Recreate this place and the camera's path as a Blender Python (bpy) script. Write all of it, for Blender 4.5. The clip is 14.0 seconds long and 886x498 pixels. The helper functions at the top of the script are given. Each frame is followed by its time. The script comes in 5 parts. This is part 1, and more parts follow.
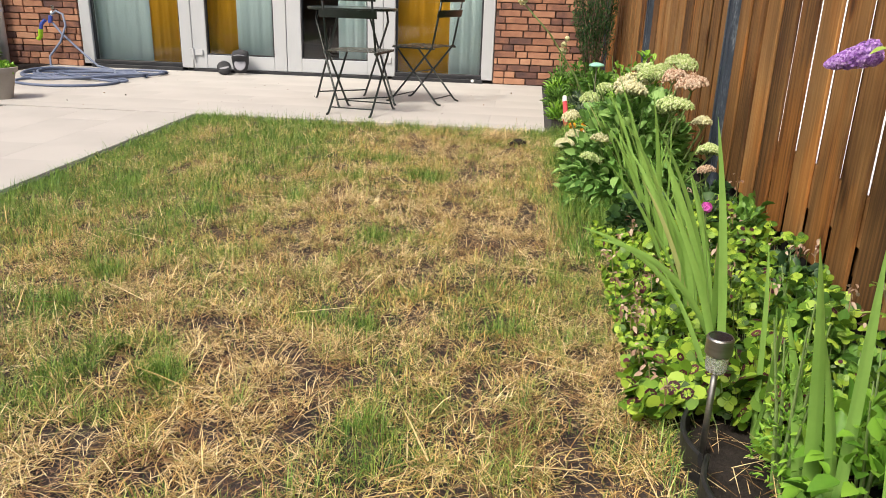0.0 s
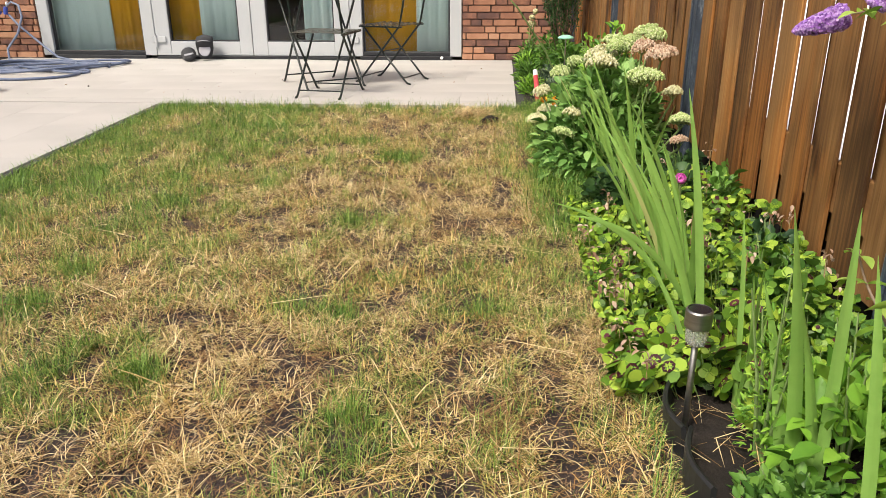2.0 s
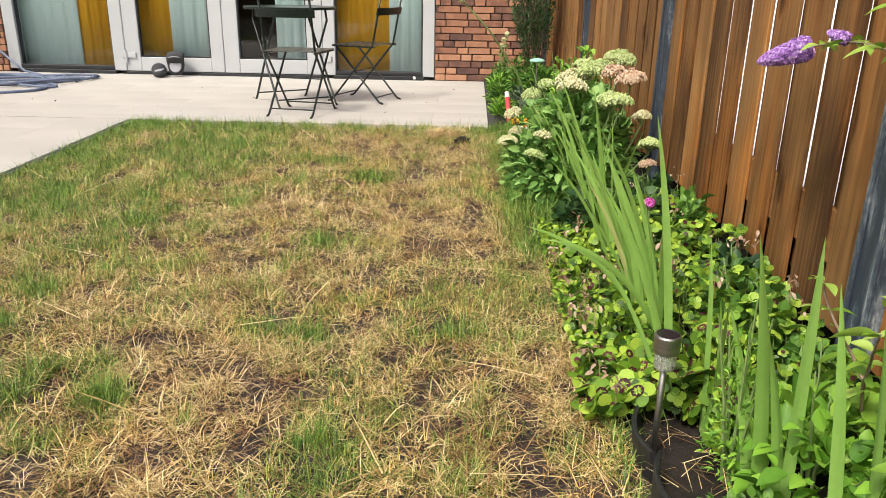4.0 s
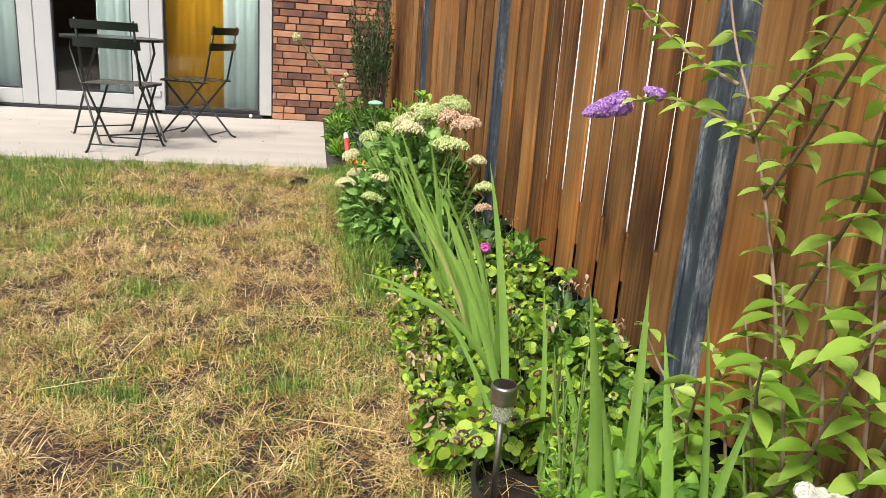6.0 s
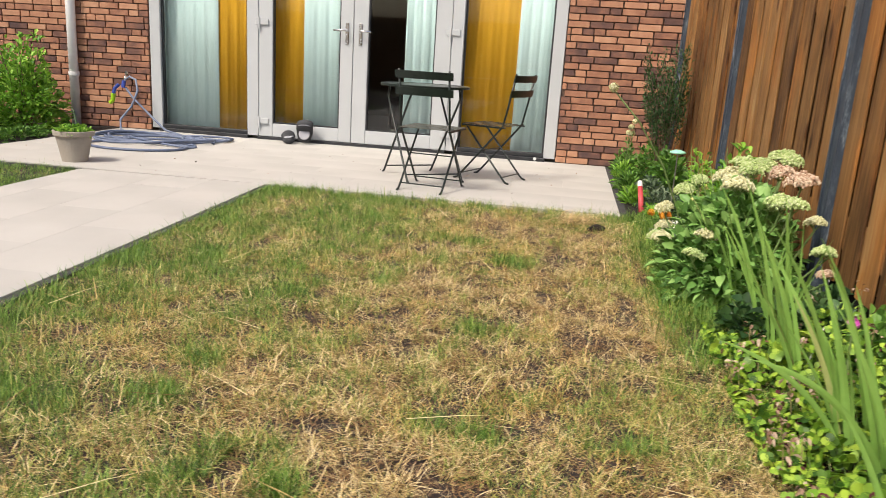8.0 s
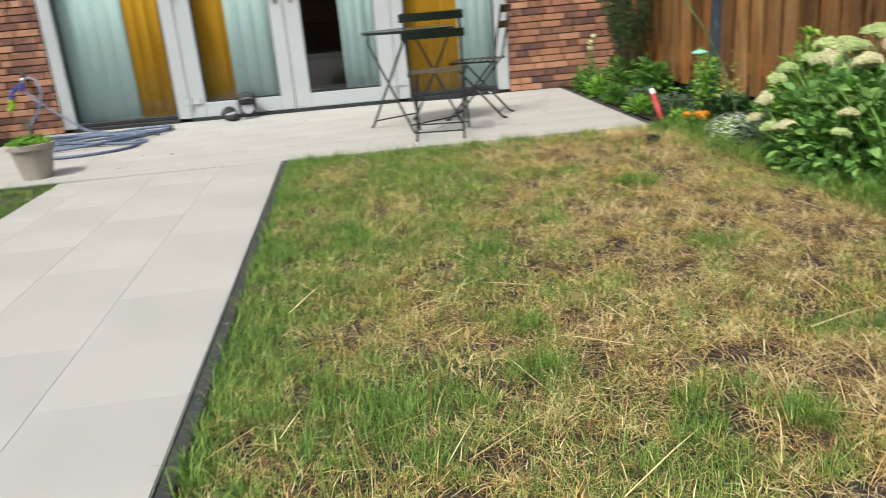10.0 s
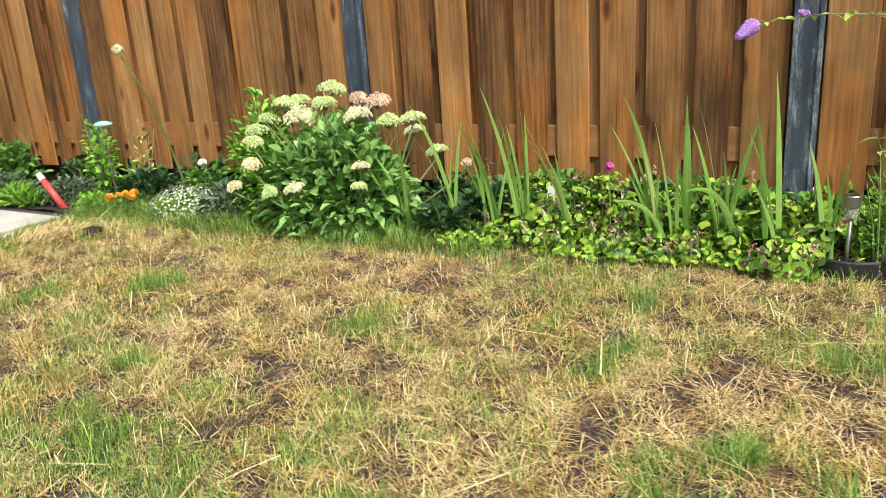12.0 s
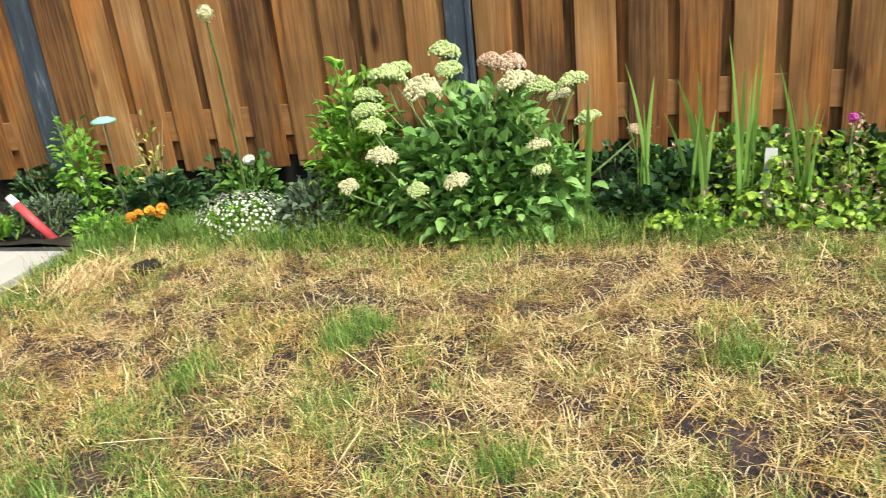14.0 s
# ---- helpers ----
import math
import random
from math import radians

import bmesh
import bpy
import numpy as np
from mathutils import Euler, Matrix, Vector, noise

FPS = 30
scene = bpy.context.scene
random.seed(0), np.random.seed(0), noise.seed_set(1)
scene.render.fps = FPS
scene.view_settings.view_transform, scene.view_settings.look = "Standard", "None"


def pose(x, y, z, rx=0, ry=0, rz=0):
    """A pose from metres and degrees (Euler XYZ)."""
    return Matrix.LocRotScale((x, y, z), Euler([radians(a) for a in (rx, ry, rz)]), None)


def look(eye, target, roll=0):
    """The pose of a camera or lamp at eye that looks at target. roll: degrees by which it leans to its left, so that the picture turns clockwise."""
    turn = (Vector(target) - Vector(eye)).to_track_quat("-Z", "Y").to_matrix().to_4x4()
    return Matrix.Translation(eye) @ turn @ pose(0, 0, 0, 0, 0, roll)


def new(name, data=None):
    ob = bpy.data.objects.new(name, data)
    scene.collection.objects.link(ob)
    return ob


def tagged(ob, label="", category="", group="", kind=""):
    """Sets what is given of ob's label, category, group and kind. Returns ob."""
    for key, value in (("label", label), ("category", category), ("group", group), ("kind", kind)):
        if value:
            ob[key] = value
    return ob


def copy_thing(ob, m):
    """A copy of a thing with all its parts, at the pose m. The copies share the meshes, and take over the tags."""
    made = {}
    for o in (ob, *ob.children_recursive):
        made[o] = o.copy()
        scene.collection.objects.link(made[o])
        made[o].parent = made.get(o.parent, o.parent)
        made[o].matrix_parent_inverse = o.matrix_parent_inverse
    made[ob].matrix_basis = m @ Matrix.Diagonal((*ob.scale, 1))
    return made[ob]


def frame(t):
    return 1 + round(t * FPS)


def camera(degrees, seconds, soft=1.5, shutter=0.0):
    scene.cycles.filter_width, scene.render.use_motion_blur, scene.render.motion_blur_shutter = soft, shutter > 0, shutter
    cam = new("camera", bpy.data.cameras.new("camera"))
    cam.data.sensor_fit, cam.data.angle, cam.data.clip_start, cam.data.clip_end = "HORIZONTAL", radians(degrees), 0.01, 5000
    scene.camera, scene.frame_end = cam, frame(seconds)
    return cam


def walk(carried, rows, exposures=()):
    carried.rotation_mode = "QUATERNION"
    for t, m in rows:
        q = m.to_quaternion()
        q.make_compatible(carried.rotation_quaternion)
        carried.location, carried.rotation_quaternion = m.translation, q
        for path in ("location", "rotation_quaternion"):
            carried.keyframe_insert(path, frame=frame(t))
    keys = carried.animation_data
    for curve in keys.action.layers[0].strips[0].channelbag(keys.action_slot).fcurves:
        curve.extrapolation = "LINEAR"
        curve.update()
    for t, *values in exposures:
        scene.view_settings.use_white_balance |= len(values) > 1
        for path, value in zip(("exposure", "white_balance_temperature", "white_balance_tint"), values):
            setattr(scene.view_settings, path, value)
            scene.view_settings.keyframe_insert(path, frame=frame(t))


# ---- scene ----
cam = camera(61.0, 14.0, soft=0.6, shutter=0.25)
PATH = [
    (0, (0.377, -0.754, 0.897), (0.177, 1.125, 0.243), 1.8),
    (0.5, (0.373, -0.738, 0.894), (0.149, 1.114, 0.172), 0.9),
    (1, (0.377, -0.735, 0.895), (0.181, 1.103, 0.131), 0.0),
    (1.5, (0.377, -0.738, 0.899), (0.225, 1.115, 0.161), -0.3),
    (2, (0.379, -0.732, 0.904), (0.24, 1.133, 0.195), -0.2),
    (2.2, (0.373, -0.738, 0.903), (0.235, 1.129, 0.199), 0.3),
    (4.3, (0.382, -0.72, 0.916), (0.358, 1.17, 0.263), 1.3),
    (4.5, (0.386, -0.714, 0.917), (0.398, 1.179, 0.272), 1.5),
    (5, (0.395, -0.704, 0.919), (0.505, 1.196, 0.304), 2.2),
    (5.5, (0.406, -0.673, 0.92), (0.655, 1.225, 0.339), 3.4),
    (6, (0.402, -0.659, 0.917), (0.749, 1.233, 0.37), 4.1),
    (6.5, (0.398, -0.647, 0.918), (0.745, 1.254, 0.403), 4.8),
    (7, (0.412, -0.642, 0.946), (0.604, 1.287, 0.452), 5.5),
    (7.5, (0.369, -0.637, 0.97), (0.232, 1.3, 0.489), 4.7),
    (7.7, (0.276, -0.646, 0.961), (-0.019, 1.273, 0.479), 3.6),
    (9.8, (-1.174, -0.641, 0.902), (-1.242, 1.266, 0.305), -3.3),
    (10, (-1.306, -0.58, 0.898), (-1.182, 1.318, 0.279), -4.9),
    (10.5, (-1.517, -0.403, 0.909), (-0.858, 1.378, 0.282), -5.6),
    (11, (-1.764, -0.094, 0.927), (-0.673, 1.479, 0.35), -4.4),
    (11.5, (-1.824, 0.243, 0.91), (-0.394, 1.517, 0.335), -4.6),
    (12, (-1.901, 0.595, 0.884), (-0.253, 1.569, 0.305), -3.8),
    (12.5, (-1.91, 0.953, 0.88), (-0.19, 1.822, 0.346), -4.4),
    (13, (-1.843, 1.301, 0.906), (-0.075, 2.054, 0.351), -5.0),
    (13.3, (-1.96, 1.615, 0.91), (-0.115, 2.075, 0.289), -2.8),
    (13.5, (-1.857, 1.898, 0.89), (-0.028, 2.302, 0.189), -3.4),
    (14, (-1.832, 2.142, 0.918), (-0.038, 2.676, 0.214), -6.2),
]
walk(cam, [(t, look(eye, target, roll)) for t, eye, target, roll in PATH],
     [(0, 0.48, 6780, 10), (5, 0.54, 6720, 8), (7, 0.57, 6750, 10), (7.7, 0.5, 6800, 10), (9.8, 0.28, 6250, 3), (10.5, 0.35, 6350, 3), (11, 0.52, 6420, 3), (12, 0.85, 6450, 4), (12.7, 0.87, 6430, 3), (14, 0.82, 6400, 2)])

# ---------------------------------------------------------------- world, sun, exposure
world = bpy.data.worlds.new("sky")
scene.world = world
world.use_nodes = True
wn, wl = world.node_tree.nodes, world.node_tree.links
sky = wn.new("ShaderNodeTexSky")
sky.sky_type, sky.sun_disc = "NISHITA", False
sky.sun_elevation, sky.sun_rotation = radians(52), radians(215)
sky.air_density, sky.dust_density, sky.ozone_density = 1.0, 5.0, 1.0
wl.new(sky.outputs[0], wn["Background"].inputs["Color"])
wn["Background"].inputs["Strength"].default_value = 0.13
sun_data = bpy.data.lights.new("sun", "SUN")
sun_data.energy, sun_data.angle, sun_data.color = 2.25, radians(9), (1.0, 0.95, 0.87)
sun = new("sun", sun_data)
sun.matrix_world = look((-4.0, -5.7, 9.0), (0, 0, 0))


# ---------------------------------------------------------------- materials
def shader(name, rough=0.7, metal=0.0, spec=0.4):
    m = bpy.data.materials.new(name)
    m.use_nodes = True
    b = m.node_tree.nodes["Principled BSDF"]
    b.inputs["Roughness"].default_value = rough
    b.inputs["Metallic"].default_value = metal
    b.inputs["Specular IOR Level"].default_value = spec
    return m, m.node_tree.nodes, m.node_tree.links, b


def ramp_node(n, stops):
    r = n.new("ShaderNodeValToRGB")
    while len(r.color_ramp.elements) < len(stops):
        r.color_ramp.elements.new(0.5)
    for e, (p, c) in zip(r.color_ramp.elements, stops):
        e.position, e.color = p, (*c, 1)
    return r


def surface(name, stops, scale=6.0, stretch=(1, 1, 1), fine=80.0, rough=0.7, bump=0.2, vary="", amount=0.35, metal=0.0, spec=0.4, detail=6.0, dist=0.004, stain=0.0):
    """A procedural surface: a broad and a fine noise drive colour and relief; vary: 'object' or 'island' shifts each piece."""
    m, n, l, b = shader(name, rough, metal, spec)
    tc, mp = n.new("ShaderNodeTexCoord"), n.new("ShaderNodeMapping")
    mp.inputs["Scale"].default_value = stretch
    l.new(tc.outputs["Object"], mp.inputs["Vector"])
    vec = mp.outputs["Vector"]
    source = None
    if vary == "object":
        source = n.new("ShaderNodeObjectInfo").outputs["Random"]
        sh = n.new("ShaderNodeVectorMath")
        sh.operation = "SCALE"
        sh.inputs[0].default_value = (37.0, 19.0, 53.0)
        l.new(source, sh.inputs["Scale"])
        ad = n.new("ShaderNodeVectorMath")
        l.new(vec, ad.inputs[0])
        l.new(sh.outputs[0], ad.inputs[1])
        vec = ad.outputs[0]
    elif vary == "island":
        source = n.new("ShaderNodeNewGeometry").outputs["Random Per Island"]
    a, f = n.new("ShaderNodeTexNoise"), n.new("ShaderNodeTexNoise")
    a.inputs["Scale"].default_value, a.inputs["Detail"].default_value = scale, detail
    f.inputs["Scale"].default_value, f.inputs["Detail"].default_value = fine, 3.0
    l.new(vec, a.inputs["Vector"])
    l.new(vec, f.inputs["Vector"])
    mix = n.new("ShaderNodeMix")
    mix.inputs["Factor"].default_value = 0.3
    l.new(a.outputs["Fac"], mix.inputs["A"])
    l.new(f.outputs["Fac"], mix.inputs["B"])
    fac = mix.outputs["Result"]
    if source is not None:
        mv = n.new("ShaderNodeMix")
        mv.inputs["Factor"].default_value = amount
        l.new(fac, mv.inputs["A"])
        l.new(source, mv.inputs["B"])
        fac = mv.outputs["Result"]
    r = ramp_node(n, stops)
    l.new(fac, r.inputs["Fac"])
    colour = r.outputs["Color"]
    if stain:
        s = n.new("ShaderNodeTexNoise")
        s.inputs["Scale"].default_value, s.inputs["Detail"].default_value = 1.3, 8.0
        l.new(tc.outputs["Object"], s.inputs["Vector"])
        sr = ramp_node(n, [(0.38, (1 - stain,) * 3), (0.62, (1, 1, 1))])
        l.new(s.outputs["Fac"], sr.inputs["Fac"])
        mm = n.new("ShaderNodeMix")
        mm.data_type, mm.blend_type = "RGBA", "MULTIPLY"
        mm.inputs["Factor"].default_value = 1.0
        l.new(colour, mm.inputs["A"])
        l.new(sr.outputs["Color"], mm.inputs["B"])
        colour = mm.outputs["Result"]
    l.new(colour, b.inputs["Base Color"])
    rr = n.new("ShaderNodeMapRange")
    rr.inputs["To Min"].default_value, rr.inputs["To Max"].default_value = max(0.02, rough - 0.1), min(1, rough + 0.1)
    l.new(f.outputs["Fac"], rr.inputs["Value"])
    l.new(rr.outputs["Result"], b.inputs["Roughness"])
    if bump:
        bp = n.new("ShaderNodeBump")
        bp.inputs["Strength"].default_value, bp.inputs["Distance"].default_value = bump, dist
        l.new(mix.outputs["Result"], bp.inputs["Height"])
        l.new(bp.outputs["Normal"], b.inputs["Normal"])
    return m


def leaf_material(name, dark, mid, light, rough=0.45, through_light=0.25):
    """Foliage: colour by leaf and along the leaf, some light passing through."""
    m = surface(name, [(0.25, dark), (0.5, mid), (0.75, light)], scale=5, fine=60, rough=rough, bump=0.15, vary="island", amount=0.6, spec=0.35)
    n, l, b = m.node_tree.nodes, m.node_tree.links, m.node_tree.nodes["Principled BSDF"]
    out = n["Material Output"]
    tr, mx = n.new("ShaderNodeBsdfTranslucent"), n.new("ShaderNodeMixShader")
    mx.inputs["Fac"].default_value = through_light
    src = b.inputs["Base Color"].links[0].from_socket
    l.new(src, tr.inputs["Color"])
    l.new(b.outputs[0], mx.inputs[1])
    l.new(tr.outputs[0], mx.inputs[2])
    l.new(mx.outputs[0], out.inputs["Surface"])
    return m


BRICK = surface("brick_clay", [(0.22, (0.075, 0.05, 0.05)), (0.36, (0.16, 0.085, 0.068)), (0.48, (0.32, 0.155, 0.098)), (0.64, (0.43, 0.225, 0.14)), (0.85, (0.53, 0.32, 0.21))], scale=9, fine=120, rough=0.9, bump=0.6, vary="object", amount=0.4, spec=0.2)
MORTAR = surface("dark_mortar", [(0.3, (0.1, 0.068, 0.055)), (0.7, (0.19, 0.13, 0.105))], scale=20, fine=200, rough=0.95, bump=0.5)
UPPER_BRICK = surface("upper_brick", [(0.2, (0.12, 0.05, 0.035)), (0.6, (0.32, 0.12, 0.07)), (0.9, (0.4, 0.17, 0.09))], scale=9, stretch=(1, 1, 3), fine=60, rough=0.9, bump=0.4)
def wood_material(name, stops, along=2):
    """Stained softwood: long grain, broad streaks, a few dark knots; each board shifted in the pattern."""
    m, n, l, b = shader(name, 0.66, 0.0, 0.22)
    tc, oi = n.new("ShaderNodeTexCoord"), n.new("ShaderNodeObjectInfo")
    sh, ad = n.new("ShaderNodeVectorMath"), n.new("ShaderNodeVectorMath")
    sh.operation = "SCALE"
    sh.inputs[0].default_value = (3.7, 17.0, 31.0)
    l.new(oi.outputs["Random"], sh.inputs["Scale"])
    l.new(tc.outputs["Object"], ad.inputs[0])
    l.new(sh.outputs[0], ad.inputs[1])

    def field(kind, scale, stretch, detail=4.0, rough=0.6, warp=0.0):
        mp = n.new("ShaderNodeMapping")
        mp.inputs["Scale"].default_value = stretch
        l.new(ad.outputs[0], mp.inputs["Vector"])
        t = n.new(kind)
        t.inputs["Scale"].default_value = scale
        if kind == "ShaderNodeTexNoise":
            t.inputs["Detail"].default_value, t.inputs["Roughness"].default_value = detail, rough
            t.inputs["Distortion"].default_value = warp
        l.new(mp.outputs[0], t.inputs["Vector"])
        return t
    grain = field("ShaderNodeTexNoise", 60, (1, 1, 0.035), 5, 0.65, 0.3)
    streak = field("ShaderNodeTexNoise", 9, (1, 1, 0.12), 5, 0.6, 0.6)
    blotch = field("ShaderNodeTexNoise", 2.2, (1, 1, 0.8), 4)
    knots = field("ShaderNodeTexVoronoi", 5.0, (0.8, 1.5, 0.5))

    def mixed(a, c, f):
        x = n.new("ShaderNodeMix")
        x.inputs["Factor"].default_value = f
        l.new(a, x.inputs["A"])
        l.new(c, x.inputs["B"])
        return x.outputs["Result"]
    v = mixed(mixed(streak.outputs["Fac"], grain.outputs["Fac"], 0.58), blotch.outputs["Fac"], 0.3)
    v = mixed(v, oi.outputs["Random"], 0.11)
    r = ramp_node(n, stops)
    l.new(v, r.inputs["Fac"])
    warm = field("ShaderNodeTexNoise", 3.1, (1, 1.5, 0.5), 3, 0.5, 0.4)
    wr = ramp_node(n, [(0.36, (0.82, 0.86, 0.92)), (0.5, (1, 1, 1)), (0.62, (1.28, 1.02, 0.72))])
    l.new(warm.outputs["Fac"], wr.inputs["Fac"])
    tint = n.new("ShaderNodeMix")
    tint.data_type, tint.blend_type = "RGBA", "MULTIPLY"
    tint.inputs["Factor"].default_value = 0.8
    l.new(r.outputs["Color"], tint.inputs["A"])
    l.new(wr.outputs["Color"], tint.inputs["B"])
    kr = ramp_node(n, [(0.05, (0.1, 0.07, 0.06)), (0.11, (0.45, 0.34, 0.28)), (0.17, (1, 1, 1))])
    l.new(knots.outputs["Distance"], kr.inputs["Fac"])
    mm = n.new("ShaderNodeMix")
    mm.data_type, mm.blend_type = "RGBA", "MULTIPLY"
    mm.inputs["Factor"].default_value = 0.85
    l.new(tint.outputs["Result"], mm.inputs["A"])
    l.new(kr.outputs["Color"], mm.inputs["B"])
    l.new(mm.outputs["Result"], b.inputs["Base Color"])
    bp = n.new("ShaderNodeBump")
    bp.inputs["Strength"].default_value, bp.inputs["Distance"].default_value = 0.7, 0.003
    l.new(grain.outputs["Fac"], bp.inputs["Height"])
    l.new(bp.outputs["Normal"], b.inputs["Normal"])
    return m


WOOD = wood_material("stained_fence_wood", [(0.34, (0.027, 0.013, 0.008)), (0.42, (0.1, 0.048, 0.019)), (0.5, (0.225, 0.112, 0.039)), (0.57, (0.305, 0.158, 0.058)), (0.65, (0.44, 0.26, 0.11))])
RAIL_WOOD = surface("rail_wood", [(0.2, (0.15, 0.07, 0.025)), (0.6, (0.3, 0.15, 0.055)), (0.9, (0.42, 0.22, 0.09))], scale=9, stretch=(3, 0.3, 3), fine=40, rough=0.65, bump=0.3, spec=0.3)
POST = surface("weathered_post_paint", [(0.3, (0.024, 0.034, 0.05)), (0.5, (0.04, 0.056, 0.08)), (0.57, (0.09, 0.115, 0.145)), (0.64, (0.24, 0.27, 0.3)), (0.72, (0.48, 0.51, 0.53))], scale=6, stretch=(4, 4, 1.0), fine=50, rough=0.5, bump=0.25, spec=0.5, vary="object", amount=0.06)
# near-black so the strip below the fence boards reads as a shaded gap
GAP_SHADE = surface("gap_shade_black", [(0.3, (0.006, 0.006, 0.006)), (0.7, (0.016, 0.015, 0.014))], scale=10, fine=90, rough=0.85, bump=0.3)
SLAB = surface("sandblasted_concrete", [(0.2, (0.43, 0.414, 0.388)), (0.5, (0.47, 0.453, 0.425)), (0.8, (0.51, 0.493, 0.465))], scale=2.2, fine=260, rough=0.85, bump=0.35, vary="object", amount=0.015, spec=0.25, stain=0.09, dist=0.002)
JOINT = surface("slab_joint_sand", [(0.3, (0.5, 0.485, 0.455)), (0.7, (0.6, 0.58, 0.545))], scale=15, fine=150, rough=0.95, bump=0.4)
EDGING = surface("dark_edging", [(0.3, (0.028, 0.028, 0.03)), (0.7, (0.075, 0.073, 0.072))], scale=12, fine=120, rough=0.85, bump=0.4)
SOIL = surface("dark_soil", [(0.25, (0.008, 0.006, 0.005)), (0.55, (0.021, 0.016, 0.013)), (0.85, (0.05, 0.038, 0.03))], scale=22, fine=160, rough=0.95, bump=1.0, dist=0.012)
THATCH = surface("dry_thatch_soil", [(0.3, (0.012, 0.01, 0.011)), (0.48, (0.032, 0.025, 0.026)), (0.64, (0.085, 0.062, 0.052)), (0.82, (0.22, 0.16, 0.11))], scale=9, fine=230, rough=0.95, bump=1.0, dist=0.012, detail=9.0)
GROUND = surface("earth", [(0.3, (0.08, 0.075, 0.04)), (0.7, (0.16, 0.15, 0.08))], scale=3, fine=60, rough=0.95, bump=0.5)
PAINT = surface("pale_grey_frame_paint", [(0.3, (0.43, 0.45, 0.465)), (0.7, (0.49, 0.51, 0.525))], scale=3, fine=90, rough=0.4, bump=0.04, spec=0.5)
SEAL = surface("black_sill", [(0.3, (0.012, 0.013, 0.016)), (0.7, (0.035, 0.037, 0.042))], scale=6, fine=60, rough=0.5, bump=0.1)
STEEL = surface("brushed_steel", [(0.3, (0.26, 0.255, 0.24)), (0.7, (0.42, 0.41, 0.39))], scale=8, stretch=(1, 1, 14), fine=120, rough=0.42, metal=1.0, bump=0.05)
CHROME = surface("chrome", [(0.3, (0.6, 0.6, 0.6)), (0.7, (0.75, 0.75, 0.75))], scale=6, fine=60, rough=0.25, metal=1.0, bump=0.0)
GREEN_METAL = surface("dark_green_lacquer", [(0.3, (0.004, 0.009, 0.008)), (0.7, (0.009, 0.018, 0.015))], scale=9, fine=110, rough=0.3, bump=0.1, spec=0.5)
# seat slats: the green lacquer painted paler to carry the sky's reflection
SLAT_METAL = surface("sky_sheen_slat_lacquer", [(0.3, (0.035, 0.042, 0.034)), (0.7, (0.11, 0.1, 0.075))], scale=9, fine=110, rough=0.22, bump=0.1, spec=0.8)
MINT_CLOTH = surface("mint_curtain_cloth", [(0.3, (0.44, 0.57, 0.575)), (0.7, (0.51, 0.635, 0.64))], scale=5, stretch=(3, 3, 0.3), fine=200, rough=0.9, bump=0.1, spec=0.1)
OCHRE_CLOTH = surface("ochre_curtain_cloth", [(0.3, (0.4, 0.2, 0.012)), (0.7, (0.52, 0.275, 0.02))], scale=5, stretch=(3, 3, 0.3), fine=200, rough=0.85, bump=0.1, spec=0.15)
# plaster coloured dark, so the unlit interior's dimness sits in the base colour
ROOM = surface("darkened_room_plaster", [(0.3, (0.1, 0.08, 0.075)), (0.7, (0.14, 0.11, 0.1))], scale=3, fine=40, rough=0.9, bump=0.05)
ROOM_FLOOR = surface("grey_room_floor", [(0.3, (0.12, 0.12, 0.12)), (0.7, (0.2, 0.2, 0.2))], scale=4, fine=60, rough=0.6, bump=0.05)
RENDERED = surface("pale_render", [(0.3, (0.8, 0.79, 0.77)), (0.7, (0.86, 0.85, 0.84))], scale=3, fine=90, rough=0.9, bump=0.2)
HOSE = surface("grey_blue_hose", [(0.35, (0.11, 0.14, 0.22)), (0.6, (0.2, 0.24, 0.33)), (0.75, (0.3, 0.31, 0.34))], scale=7, fine=70, rough=0.5, bump=0.1, vary="object", amount=0.3)
POT_CLAY = surface("grey_beige_pot", [(0.3, (0.3, 0.265, 0.225)), (0.7, (0.4, 0.36, 0.31))], scale=7, fine=110, rough=0.8, bump=0.2)
BLACK_PLASTIC = surface("black_pot_plastic", [(0.3, (0.011, 0.012, 0.013)), (0.7, (0.03, 0.031, 0.033))], scale=12, fine=100, rough=0.5, bump=0.15)
RUBBER = surface("charcoal_clog_foam", [(0.3, (0.016, 0.017, 0.02)), (0.7, (0.04, 0.042, 0.047))], scale=12, fine=160, rough=0.7, bump=0.2)
LINING = surface("grey_lining", [(0.3, (0.3, 0.3, 0.33)), (0.7, (0.42, 0.42, 0.46))], scale=12, fine=160, rough=0.95, bump=0.3)
LIME = surface("lime_plastic", [(0.3, (0.26, 0.5, 0.015)), (0.7, (0.36, 0.62, 0.03))], scale=9, fine=80, rough=0.4, bump=0.05)
BLUE = surface("blue_plastic", [(0.3, (0.03, 0.06, 0.3)), (0.7, (0.06, 0.1, 0.42))], scale=9, fine=80, rough=0.4, bump=0.05)
RED = surface("red_plastic", [(0.3, (0.46, 0.05, 0.06)), (0.7, (0.58, 0.085, 0.095))], scale=9, fine=80, rough=0.45, bump=0.05)
WHITE = surface("white_plastic", [(0.3, (0.7, 0.7, 0.7)), (0.7, (0.8, 0.8, 0.8))], scale=5, fine=80, rough=0.4, bump=0.05)
MINT = surface("mint_plastic", [(0.3, (0.25, 0.6, 0.45)), (0.7, (0.35, 0.7, 0.55))], scale=9, fine=80, rough=0.35, bump=0.05)
